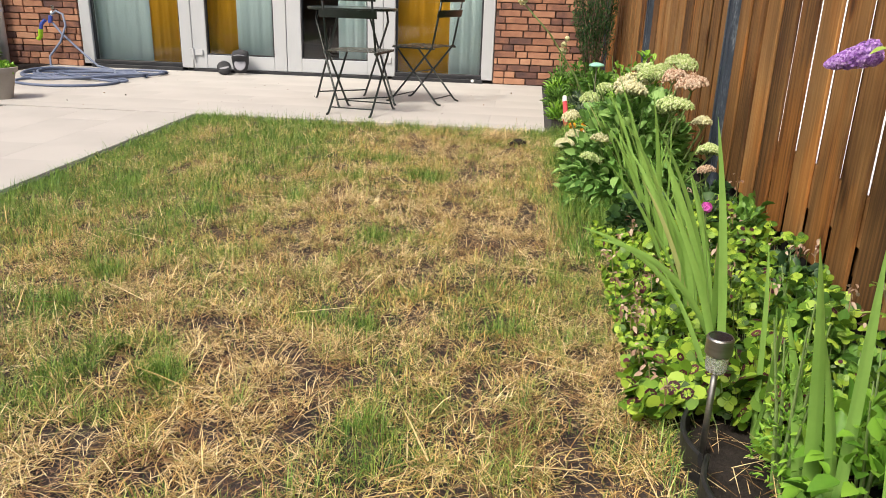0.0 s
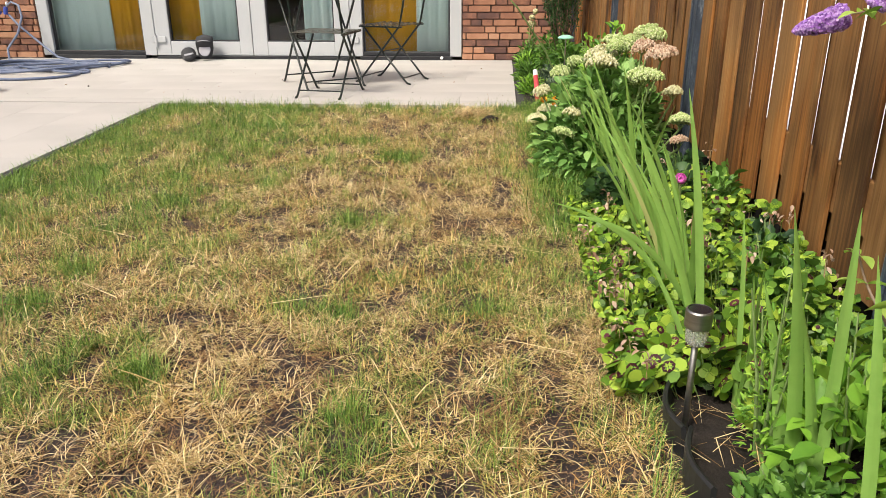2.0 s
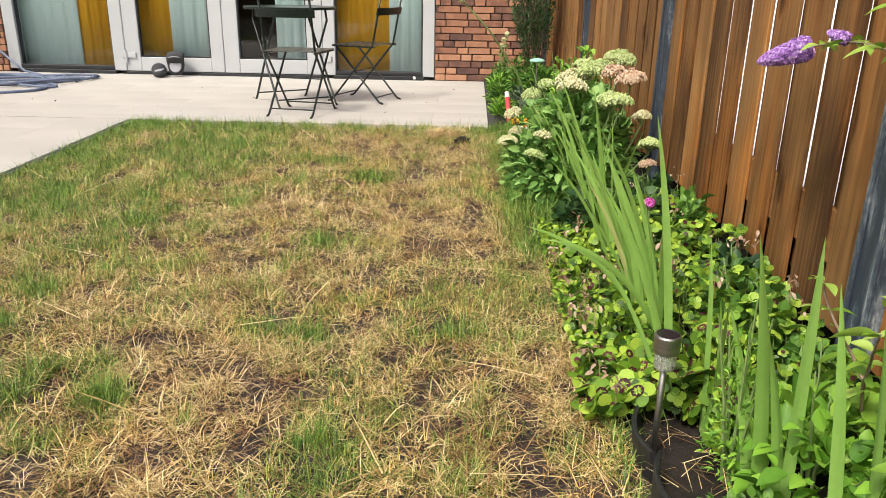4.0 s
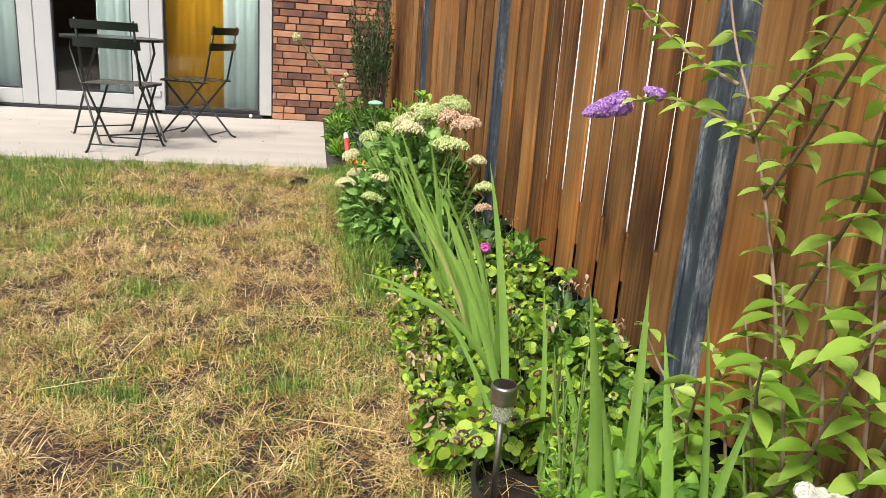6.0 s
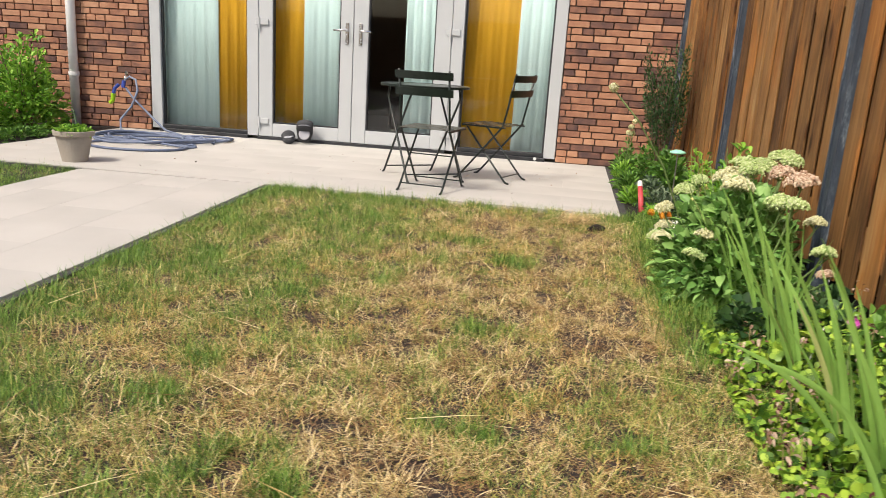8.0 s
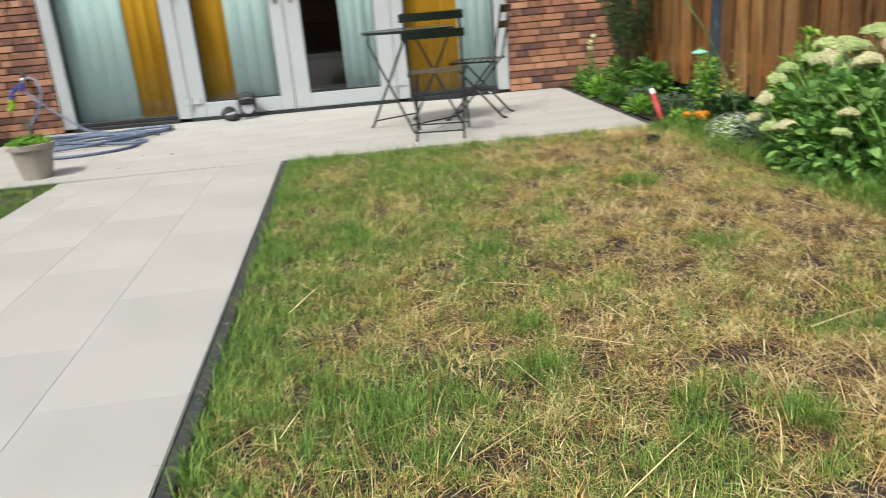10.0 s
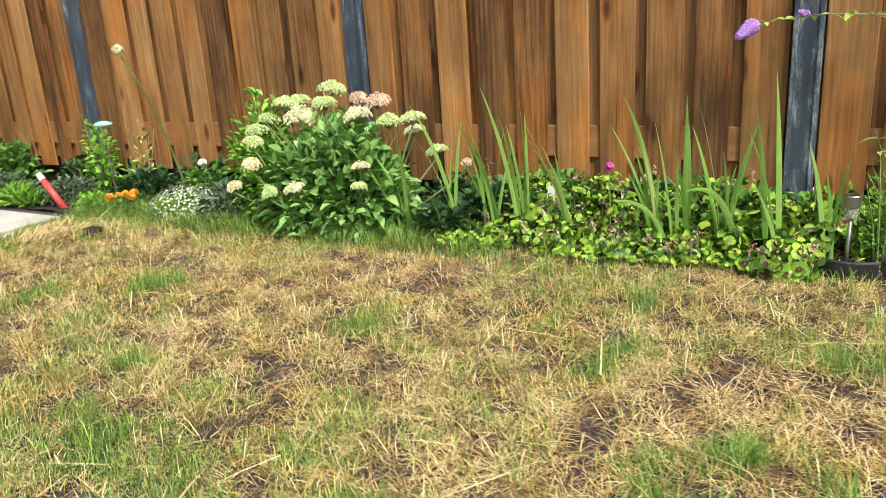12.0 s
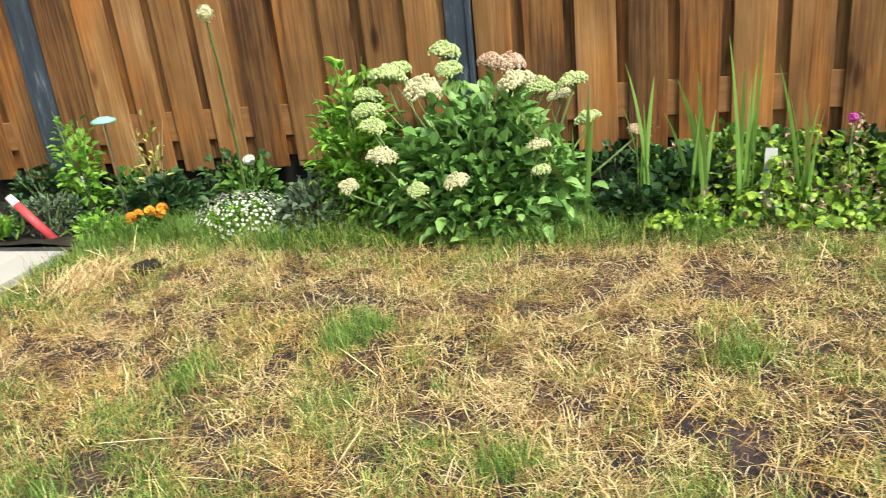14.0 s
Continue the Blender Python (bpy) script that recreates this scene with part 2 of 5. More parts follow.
SOLAR = surface("solar_cell", [(0.3, (0.006, 0.007, 0.012)), (0.7, (0.016, 0.018, 0.026))], scale=40, fine=120, rough=0.2, bump=0.0, spec=0.6)

GRASS_GREEN = leaf_material("green_grass", (0.05, 0.12, 0.018), (0.14, 0.27, 0.04), (0.3, 0.45, 0.09), through_light=0.15)
GRASS_DEAD = leaf_material("dead_brown_grass", (0.075, 0.036, 0.017), (0.26, 0.14, 0.06), (0.47, 0.29, 0.135), rough=0.7, through_light=0.05)
THATCH_BITS = leaf_material("thatch_bits", (0.04, 0.024, 0.02), (0.15, 0.085, 0.055), (0.42, 0.28, 0.16), rough=0.8, through_light=0.05)
GRASS_OLIVE = leaf_material("yellowing_grass", (0.17, 0.185, 0.04), (0.42, 0.43, 0.105), (0.66, 0.63, 0.21), through_light=0.12)
GRASS_GOLD = leaf_material("golden_dry_grass", (0.22, 0.11, 0.03), (0.6, 0.38, 0.12), (0.86, 0.65, 0.28), rough=0.6, through_light=0.1)
GRASS_STRAW = leaf_material("straw_grass", (0.19, 0.108, 0.04), (0.62, 0.44, 0.185), (0.91, 0.77, 0.45), rough=0.6, through_light=0.1)
BLADE_LEAF = leaf_material("sword_leaf", (0.18, 0.36, 0.07), (0.32, 0.54, 0.13), (0.5, 0.68, 0.26), rough=0.4, through_light=0.3)
CLOVER = leaf_material("clover_leaf", (0.03, 0.085, 0.01), (0.16, 0.31, 0.028), (0.4, 0.56, 0.07), through_light=0.18)
PURPLE_EYE = leaf_material("purple_leaf_centre", (0.05, 0.012, 0.02), (0.09, 0.02, 0.035), (0.14, 0.035, 0.05))
DARK_LEAF = leaf_material("dark_leaf", (0.018, 0.05, 0.018), (0.04, 0.1, 0.03), (0.08, 0.16, 0.05))
MID_LEAF = leaf_material("mid_green_leaf", (0.05, 0.13, 0.022), (0.11, 0.25, 0.04), (0.2, 0.38, 0.07))
DRY_BLADE = leaf_material("half_dry_sword_leaf", (0.34, 0.38, 0.11), (0.5, 0.54, 0.22), (0.64, 0.55, 0.34), rough=0.5, through_light=0.2)
SEDUM_LEAF = leaf_material("sedum_leaf", (0.08, 0.19, 0.04), (0.18, 0.36, 0.085), (0.32, 0.52, 0.16))
LIGHT_LEAF = leaf_material("light_leaf", (0.1, 0.25, 0.03), (0.22, 0.45, 0.05), (0.36, 0.6, 0.09), through_light=0.25)
BUDDLEIA_LEAF = leaf_material("butterfly_bush_leaf", (0.17, 0.33, 0.035), (0.32, 0.52, 0.075), (0.48, 0.65, 0.16), through_light=0.35)
GREY_LEAF = leaf_material("grey_green_leaf", (0.05, 0.09, 0.05), (0.1, 0.16, 0.09), (0.2, 0.26, 0.16))
STEM = surface("green_stem", [(0.3, (0.12, 0.2, 0.06)), (0.7, (0.24, 0.33, 0.12))], scale=12, fine=90, rough=0.6, bump=0.1)
PALE_BARK = surface("pale_bark", [(0.3, (0.2, 0.13, 0.1)), (0.7, (0.38, 0.29, 0.22))], scale=14, fine=120, rough=0.8, bump=0.3)
BROWN_STEM = surface("woody_stem", [(0.3, (0.1, 0.06, 0.045)), (0.7, (0.24, 0.16, 0.12))], scale=14, fine=120, rough=0.8, bump=0.3)
DRY_STEM = surface("dry_flower_stem", [(0.3, (0.28, 0.2, 0.09)), (0.7, (0.42, 0.33, 0.17))], scale=14, fine=120, rough=0.8, bump=0.2)
FLORET_GREEN = leaf_material("pale_green_floret", (0.42, 0.56, 0.2), (0.58, 0.69, 0.3), (0.72, 0.78, 0.45), rough=0.7)
FLORET_CREAM = leaf_material("cream_floret", (0.58, 0.56, 0.3), (0.72, 0.7, 0.42), (0.8, 0.79, 0.56), rough=0.7)
FLORET_PEACH = leaf_material("peach_floret", (0.52, 0.33, 0.22), (0.7, 0.51, 0.37), (0.8, 0.67, 0.52), rough=0.7)
PURPLE_FLORET = leaf_material("purple_floret", (0.36, 0.15, 0.55), (0.56, 0.32, 0.76), (0.76, 0.55, 0.88), rough=0.7)
PINK_PETAL = leaf_material("pink_petal", (0.55, 0.05, 0.4), (0.7, 0.1, 0.52), (0.8, 0.25, 0.66), rough=0.6)
WHITE_PETAL = leaf_material("white_petal", (0.62, 0.64, 0.55), (0.72, 0.74, 0.66), (0.8, 0.81, 0.77), rough=0.6)
ORANGE_PETAL = leaf_material("orange_petal", (0.6, 0.2, 0.02), (0.75, 0.36, 0.03), (0.8, 0.55, 0.06), rough=0.6)
ROSY = leaf_material("faded_flower", (0.22, 0.12, 0.08), (0.42, 0.28, 0.2), (0.66, 0.52, 0.42), rough=0.7)


def glass_material(name):
    m, n, l, b = shader(name, 0.02)
    b.inputs["Transmission Weight"].default_value = 1.0
    b.inputs["IOR"].default_value = 1.45
    b.inputs["Base Color"].default_value = (0.93, 0.97, 0.96, 1)
    w = n.new("ShaderNodeTexNoise")
    w.inputs["Scale"].default_value = 3.0
    bp = n.new("ShaderNodeBump")
    bp.inputs["Strength"].default_value, bp.inputs["Distance"].default_value = 0.02, 0.002
    l.new(w.outputs["Fac"], bp.inputs["Height"])
    l.new(bp.outputs["Normal"], b.inputs["Normal"])
    return m


GLASS = glass_material("window_glass")
LENS = surface("cloudy_clear_plastic", [(0.3, (0.6, 0.62, 0.6)), (0.7, (0.75, 0.77, 0.75))], scale=20, fine=120, rough=0.25, bump=0.05)
LENS.node_tree.nodes["Principled BSDF"].inputs["Transmission Weight"].default_value = 0.7


# ---------------------------------------------------------------- mesh helpers
def mesh_of(name, bm, material, smooth=False):
    me = bpy.data.meshes.new(name)
    bmesh.ops.recalc_face_normals(bm, faces=bm.faces)
    bm.to_mesh(me)
    bm.free()
    for m in material if isinstance(material, (list, tuple)) else [material]:
        me.materials.append(m)
    if smooth:
        me.polygons.foreach_set("use_smooth", [True] * len(me.polygons))
    return me


def part(name, bm, material, parent=None, label="", smooth=False, kind=""):
    ob = new(name, bm if isinstance(bm, bpy.types.Mesh) else mesh_of(name, bm, material, smooth))
    if parent is not None:
        ob.parent = parent
    return tagged(ob, label, "", "", kind)


def thing(name, m=None, label="", category="", group="", kind=""):
    ob = new(name)
    ob.empty_display_size = 0.1
    if m is not None:
        ob.matrix_basis = m
    return tagged(ob, label, category, group, kind)


def box(bm, x0, x1, y0, y1, z0, z1, bevel=0.0, m=None):
    t = Matrix.Translation(((x0 + x1) / 2, (y0 + y1) / 2, (z0 + z1) / 2)) @ Matrix.Diagonal((x1 - x0, y1 - y0, z1 - z0, 1))
    g = bmesh.ops.create_cube(bm, size=1, matrix=(m @ t) if m is not None else t)
    if bevel:
        es = {e for v in g["verts"] for e in v.link_edges}
        bmesh.ops.bevel(bm, geom=list(es), offset=bevel, segments=1, affect="EDGES")
    return bm


def boxes(*rows, bevel=0.0):
    bm = bmesh.new()
    for r in rows:
        box(bm, *r, bevel=bevel)
    return bm


def tube(bm, pts, r, n=8, r_end=None, cap=True):
    """A round bar along pts; tapers to r_end."""
    pts = [Vector(p) for p in pts]
    rings = []
    side = None
    for i, p in enumerate(pts):
        d = (pts[min(i + 1, len(pts) - 1)] - pts[max(i - 1, 0)]).normalized()
        if side is None:
            side = d.orthogonal().normalized()
        side = (side - d * side.dot(d)).normalized()
        up = d.cross(side)
        rr = r if r_end is None else r + (r_end - r) * i / (len(pts) - 1)
        rings.append([bm.verts.new(p + (side * math.cos(a) + up * math.sin(a)) * rr) for a in (2 * math.pi * k / n for k in range(n))])
    for a, b in zip(rings, rings[1:]):
        for k in range(n):
            bm.faces.new((a[k], a[(k + 1) % n], b[(k + 1) % n], b[k]))
    if cap:
        bm.faces.new(rings[0][::-1])
        bm.faces.new(rings[-1])
    return bm


def lathe(bm, profile, n=24, m=None):
    """A turned body from (radius, height) rows; closed where the radius is 0."""
    rings = []
    for r, z in profile:
        if r < 1e-6:
            v = Vector((0, 0, z))
            rings.append([bm.verts.new(m @ v if m is not None else v)])
        else:
            ring = []
            for k in range(n):
                v = Vector((r * math.cos(2 * math.pi * k / n), r * math.sin(2 * math.pi * k / n), z))
                ring.append(bm.verts.new(m @ v if m is not None else v))
            rings.append(ring)
    for a, b in zip(rings, rings[1:]):
        for k in range(n):
            q = [a[k % len(a)], a[(k + 1) % len(a)], b[(k + 1) % len(b)], b[k % len(b)]]
            q = list(dict.fromkeys(q))
            if len(q) > 2:
                bm.faces.new(q)
    return bm


def mesh_arrays(name, verts, faces, material):
    """A mesh from arrays of vertices and equal-sided faces, for grass and leaves."""
    me = bpy.data.meshes.new(name)
    k = faces.shape[1]
    me.vertices.add(len(verts))
    me.vertices.foreach_set("co", np.ascontiguousarray(verts, dtype=np.float32).ravel())
    me.loops.add(faces.size)
    me.loops.foreach_set("vertex_index", np.ascontiguousarray(faces, dtype=np.int32).ravel())
    me.polygons.add(len(faces))
    me.polygons.foreach_set("loop_start", np.arange(0, faces.size, k, dtype=np.int32))
    me.update(calc_edges=True)
    me.polygons.foreach_set("use_smooth", [True] * len(faces))
    me.materials.append(material)
    return me


def blades(name, base, heading, lean, length, width, material, curl=0.6):
    """Grass blades: each one a bent, pointed strip of two bays."""
    n = len(base)
    h = np.stack([np.cos(heading), np.sin(heading), np.zeros(n)], 1)
    s = np.stack([-np.sin(heading), np.cos(heading), np.zeros(n)], 1)
    up = np.array([[0, 0, 1.0]])
    out = np.zeros((n, 5, 3))
    p = base.copy()
    out[:, 0], out[:, 1] = p - s * width[:, None] / 2, p + s * width[:, None] / 2
    d = h * np.sin(lean)[:, None] + up * np.cos(lean)[:, None]
    p = p + d * (length * 0.55)[:, None]
    out[:, 2], out[:, 3] = p - s * width[:, None] * 0.42, p + s * width[:, None] * 0.42
    l2 = np.minimum(lean + curl, 1.75)
    d = h * np.sin(l2)[:, None] + up * np.cos(l2)[:, None]
    out[:, 4] = p + d * (length * 0.45)[:, None]
    out[:, :, 2] = np.maximum(out[:, :, 2], base[:, None, 2] + 0.001)
    i = np.arange(n)[:, None] * 5
    tri = np.concatenate([i + [0, 1, 3], i + [0, 3, 2], i + [2, 3, 4]], 1).reshape(-1, 3)
    return mesh_arrays(name, out.reshape(-1, 3), tri, material)


def leaves(name, pos, facing, size, material, narrow=0.5, fold=0.15, droop=0.2, rng=np.random, oval=False):
    """Pointed leaves, folded along the midrib. facing: the way from stem to tip."""
    n = len(pos)
    f = facing / np.maximum(np.linalg.norm(facing, axis=1, keepdims=True), 1e-6)
    up = np.tile(np.array([[0, 0, 1.0]]), (n, 1)) + rng.normal(0, 0.35, (n, 3))
    s = np.cross(f, up)
    s /= np.maximum(np.linalg.norm(s, axis=1, keepdims=True), 1e-6)
    u = np.cross(s, f)
    z = size[:, None]
    rows = [(0.0, 0.0), (0.12, 0.5), (0.3, 0.88), (0.5, 1.0), (0.7, 0.82), (0.87, 0.42), (1.0, 0.0)] if oval else [(0.0, 0.0), (0.25, 0.78), (0.55, 1.0), (0.82, 0.55), (1.0, 0.0)]
    vs = []
    for a, w in rows:
        mid = pos + f * z * a - np.array([[0, 0, 1.0]]) * z * droop * a * a
        if w == 0:
            vs.append(mid)
        else:
            e = s * z * narrow * 0.5 * w
            vs += [mid - e + u * z * fold * w, mid, mid + e + u * z * fold * w]
    v = np.stack(vs, 1)
    k = len(rows) - 2
    q = [[0, 2, 1], [0, 3, 2]]
    for r in range(k - 1):
        b = 1 + 3 * r
        q += [[b, b + 1, b + 4], [b, b + 4, b + 3], [b + 1, b + 2, b + 5], [b + 1, b + 5, b + 4]]
    b = 1 + 3 * (k - 1)
    q += [[b, b + 1, b + 3], [b + 1, b + 2, b + 3]]
    i = np.arange(n)[:, None, None] * (3 * k + 2)
    return mesh_arrays(name, v.reshape(-1, 3), (i + np.array(q)[None]).reshape(-1, 3), material)


def rounds(name, pos, normal, size, material, sides=7, cup=0.15):
    """Small round leaves or petals, slightly cupped."""
    n = len(pos)
    nn = normal / np.maximum(np.linalg.norm(normal, axis=1, keepdims=True), 1e-6)
    a = np.cross(nn, np.array([[0.31, 0.77, 0.55]]))
    a /= np.maximum(np.linalg.norm(a, axis=1, keepdims=True), 1e-6)
    b = np.cross(nn, a)
    vs = [pos]
    for k in range(sides):
        t = 2 * math.pi * k / sides
        vs.append(pos + (a * math.cos(t) + b * math.sin(t)) * size[:, None] + nn * size[:, None] * cup)
    v = np.stack(vs, 1)
    q = np.array([[0, 1 + k, 1 + (k + 1) % sides] for k in range(sides)])
    i = np.arange(n)[:, None, None] * (sides + 1)
    return mesh_arrays(name, v.reshape(-1, 3), (i + q[None]).reshape(-1, 3), material)


def unit(rng, n, up=0.0):
    v = rng.normal(0, 1, (n, 3))
    v[:, 2] += up
    return v / np.linalg.norm(v, axis=1, keepdims=True)


# ---------------------------------------------------------------- ground, lawn bed, border soil
SKEW = 0.038          # the path runs a little askew of the house


def path_edge(y):
    return -1.99 + SKEW * (4.41 - y)


bm = bmesh.new()
bmesh.ops.create_grid(bm, x_segments=2, y_segments=2, size=250, matrix=Matrix.Translation((0, 0, -0.06)))
tagged(part("ground", bm, GROUND), "bare brown earth reaching to the horizon", "ground", kind="structure")


def uneven_sheet(name, x0, x1, y0, y1, z, height, step, material, label, category, freq=3.0):
    bm = bmesh.new()
    nx, ny = int((x1 - x0) / step), int((y1 - y0) / step)
    grid = []
    for j in range(ny + 1):
        row = []
        for i in range(nx + 1):
            x, y = x0 + (x1 - x0) * i / nx, y0 + (y1 - y0) * j / ny
            h = noise.fractal(Vector((x * freq, y * freq, z * 9)), 0.9, 2.0, 4)
            row.append(bm.verts.new((x, y, z + height * h)))
        grid.append(row)
    for j in range(ny):
        for i in range(nx):
            bm.faces.new((grid[j][i], grid[j][i + 1], grid[j + 1][i + 1], grid[j + 1][i]))
    return tagged(part(name, bm, material, smooth=True), label, category, kind="structure")


uneven_sheet("lawn_soil", -1.95, 0.9, -4.0, 4.39, -0.022, 0.006, 0.06, THATCH, "parched earth and thatch under the thin lawn", "lawn soil")
uneven_sheet("lawn_soil_west", -7.0, -3.36, -4.0, 4.33, -0.022, 0.006, 0.12, THATCH, "earth under the small second lawn", "lawn soil")
uneven_sheet("border_soil_north", 0.555, 1.42, 4.4, 7.0, -0.004, 0.02, 0.05, SOIL, "dark moist soil beside the slabs", "soil")
uneven_sheet("border_soil", 0.76, 1.42, -3.0, 4.4, -0.004, 0.02, 0.05, SOIL, "dark moist soil of the planted border", "soil")
uneven_sheet("border_soil_west", -7.0, -4.72, 4.4, 7.0, -0.004, 0.02, 0.08, SOIL, "dark soil of the bed by the downpipe", "soil")

# bed of sand under the slabs and dark edging strips beside them
bm = boxes((-4.72, 0.5, 4.42, 7.0, -0.055, -0.003))
box(bm, -1.425, -0.002, -8.4, 0.0, -0.056, -0.004, m=pose(path_edge(4.41), 4.415, 0, 0, 0, math.degrees(math.atan(SKEW))))
tagged(part("paving_bed", bm, JOINT), "pale sand joints under the garden slabs", "paving bed", kind="structure")
bm = bmesh.new()
for x0, y0, x1, y1, w in ((path_edge(-3) + 0.004, -3, path_edge(4.41) + 0.004, 4.41, 0.04), (path_edge(-3) - 1.43, -3, path_edge(4.35) - 1.43, 4.35, 0.04), (0.504, 4.42, 0.504, 6.99, 0.055)):
    d = Vector((x1 - x0, y1 - y0, 0))
    ang = math.degrees(math.atan2(-d.x, d.y))
    box(bm, 0, w, 0, d.length, -0.05, -0.004, bevel=0.004, m=pose(x0, y0, 0, 0, 0, ang))
box(bm, -4.7, -3.42, 4.352, 4.39, -0.05, -0.004)
box(bm, -4.765, -4.724, 4.4, 6.99, -0.05, -0.004)
tagged(part("lawn_edging", bm, EDGING), "dark strip edging between slabs and planting", "edging", kind="structure")

# ---------------------------------------------------------------- house wall, windows, doors
H_WALL = 5.6


def wall_core(name, x0, x1, z0, z1, label, mat=MORTAR):
    return tagged(part(name, boxes((x0, x1, 7.028, 7.34, z0, z1)), mat), label, "wall", kind="structure")


wall_east_core = wall_core("wall_north_east", 0.003, 6.0, -0.1, 2.5, "orange-red brick wall with dark recessed joints")
wall_west_core = wall_core("wall_north_west", -9.0, -4.373, -0.1, 2.5, "orange-red brick wall beside the white downpipe")
# upper storey is never in view; added so the house blocks skylight
wall_core("wall_north_upper", -9.0, 6.0, 2.5, H_WALL, "plain brick upper storey added out of view for the light", UPPER_BRICK)
bm = boxes((-9.0, -4.37, 7.0, 7.026, 1.9, 2.5), (0.0, 6.0, 7.0, 7.026, 1.9, 2.5))
tagged(part("wall_north_band", bm, UPPER_BRICK), "plain brick band above the ground floor", "wall", kind="structure")

# window wall: frame posts, two fixed lights, two doors
XS = dict(l0=-4.36, l1=-4.24, l2=-3.27, l3=-3.145, d0=-3.14, d1=-2.99, d2=-2.265, dm=-2.13, d3=-1.975, d4=-1.285, d5=-1.125, r1=-1.12, r2=-1.0, r3=-0.12, r4=-0.003)
TOP = 2.42
fw = thing("window_1", label="pale grey painted window wall frame with fixed lights", category="window", kind="structure")
for a, b in (("l0", "l1"), ("l2", "l3"), ("r1", "r2"), ("r3", "r4")):
    bm = boxes((XS[a], XS[b], 7.0, 7.12, 0.03, TOP), bevel=0.006)
    part("window_frame", bm, PAINT, fw)
part("window_frame", boxes((XS["l0"], XS["r4"], 7.004, 7.116, TOP, TOP + 0.08), bevel=0.005), PAINT, fw)
for a, b in (("l1", "l2"), ("r2", "r3")):
    bm = boxes((XS[a] - 0.02, XS[b] + 0.02, 6.965, 7.1, -0.004, 0.036), (XS[a] - 0.004, XS[b] + 0.004, 7.0, 7.09, 0.036, 0.075), bevel=0.004)
    part("window_sill", bm, SEAL, fw, "black sill")
    bm = boxes((XS[a] + 0.001, XS[a] + 0.018, 7.03, 7.07, 0.076, TOP), (XS[b] - 0.018, XS[b] - 0.001, 7.03, 7.07, 0.076, TOP))
    part("glazing_bead", bm, SEAL, fw, "dark glazing seal")
    pane = part("pane", boxes((XS[a] + 0.01, XS[b] - 0.01, 7.045, 7.053, 0.07, TOP)), GLASS, fw, "clear glass")
    pane.visible_shadow = False
part("threshold", boxes((XS["l3"] + 0.003, XS["r1"] - 0.003, 6.98, 7.12, -0.004, 0.026), bevel=0.003), SEAL, fw, "black threshold")


def door(name, x0, g0, g1, x1, hinge_x, handle_x, label):
    d = thing(name, label=label, category="door", kind="structure")
    part("door_frame", boxes((x0, g0, 7.004, 7.07, 0.03, TOP - 0.004), (g1, x1, 7.004, 7.07, 0.03, TOP - 0.004), (g0, g1, 7.006, 7.068, 0.03, 0.17), (g0, g1, 7.006, 7.068, TOP - 0.14, TOP - 0.004), bevel=0.005), PAINT, d)
    part("glazing_bead", boxes((g0, g0 + 0.012, 7.012, 7.06, 0.17, TOP - 0.14), (g1 - 0.012, g1, 7.012, 7.06, 0.17, TOP - 0.14), (g0 + 0.012, g1 - 0.012, 7.012, 7.06, 0.17, 0.182)), SEAL, d)
    p = part("pane", boxes((g0 + 0.004, g1 - 0.004, 7.034, 7.042, 0.174, TOP - 0.14)), GLASS, d, "clear glass")
    p.visible_shadow = False
    for z in (0.19, 1.2, 2.1):
        bm = boxes((hinge_x - 0.045, hinge_x + 0.1, 6.985, 7.003, z - 0.03, z + 0.03), bevel=0.005)
        leaf = part("hinge", bm, PAINT, d, "pale grey door hinge")
        part("pin", tube(bmesh.new(), [(hinge_x, 6.983, z - 0.07), (hinge_x, 6.983, z + 0.045)], 0.012), PAINT, leaf)
    bm = boxes((handle_x - 0.018, handle_x + 0.018, 6.992, 7.003, 1.02, 1.24), bevel=0.004)
    plate = part("door_handle", bm, CHROME, d, "silver lever handle")
    s = 1 if handle_x < g0 + 0.1 else -1
    bm = tube(bmesh.new(), [(handle_x, 6.995, 1.16), (handle_x, 6.95, 1.16), (handle_x + s * 0.015, 6.94, 1.16), (handle_x + s * 0.125, 6.94, 1.158)], 0.01)
    part("lever", bm, CHROME, plate, smooth=True)
    return d


door("door_1", XS["d0"], XS["d1"], XS["d2"], XS["dm"] - 0.003, XS["d0"] + 0.01, XS["d2"] + 0.07, "closed pale grey glazed garden door")
door("door_2", XS["dm"] + 0.003, XS["d3"], XS["d4"], XS["d5"], XS["d5"] - 0.01, XS["dm"] + 0.075, "closed pale grey glazed garden door with silver handle")
# small round fitting on the sill
bm = lathe(bmesh.new(), [(0, 0), (0.016, 0), (0.016, 0.012), (0.008, 0.016), (0, 0.016)], 14, pose(-0.2, 6.965, 0.025, 90))
tagged(part("sill_cap", bm, WHITE), "small round white drain cap on the black sill", "cap")

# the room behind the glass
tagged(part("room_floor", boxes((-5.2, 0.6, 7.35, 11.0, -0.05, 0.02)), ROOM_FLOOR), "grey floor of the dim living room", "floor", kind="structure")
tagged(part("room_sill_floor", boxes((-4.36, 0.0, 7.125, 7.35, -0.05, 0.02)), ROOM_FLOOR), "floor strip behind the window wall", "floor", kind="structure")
tagged(part("room_wall", boxes((-5.3, 0.7, 11.0, 11.2, 0, 2.6), (-5.4, -5.2, 7.35, 11.0, 0, 2.6), (0.6, 0.8, 7.35, 11.0, 0, 2.6)), ROOM), "living room walls coloured dark to look dim", "wall", kind="structure")
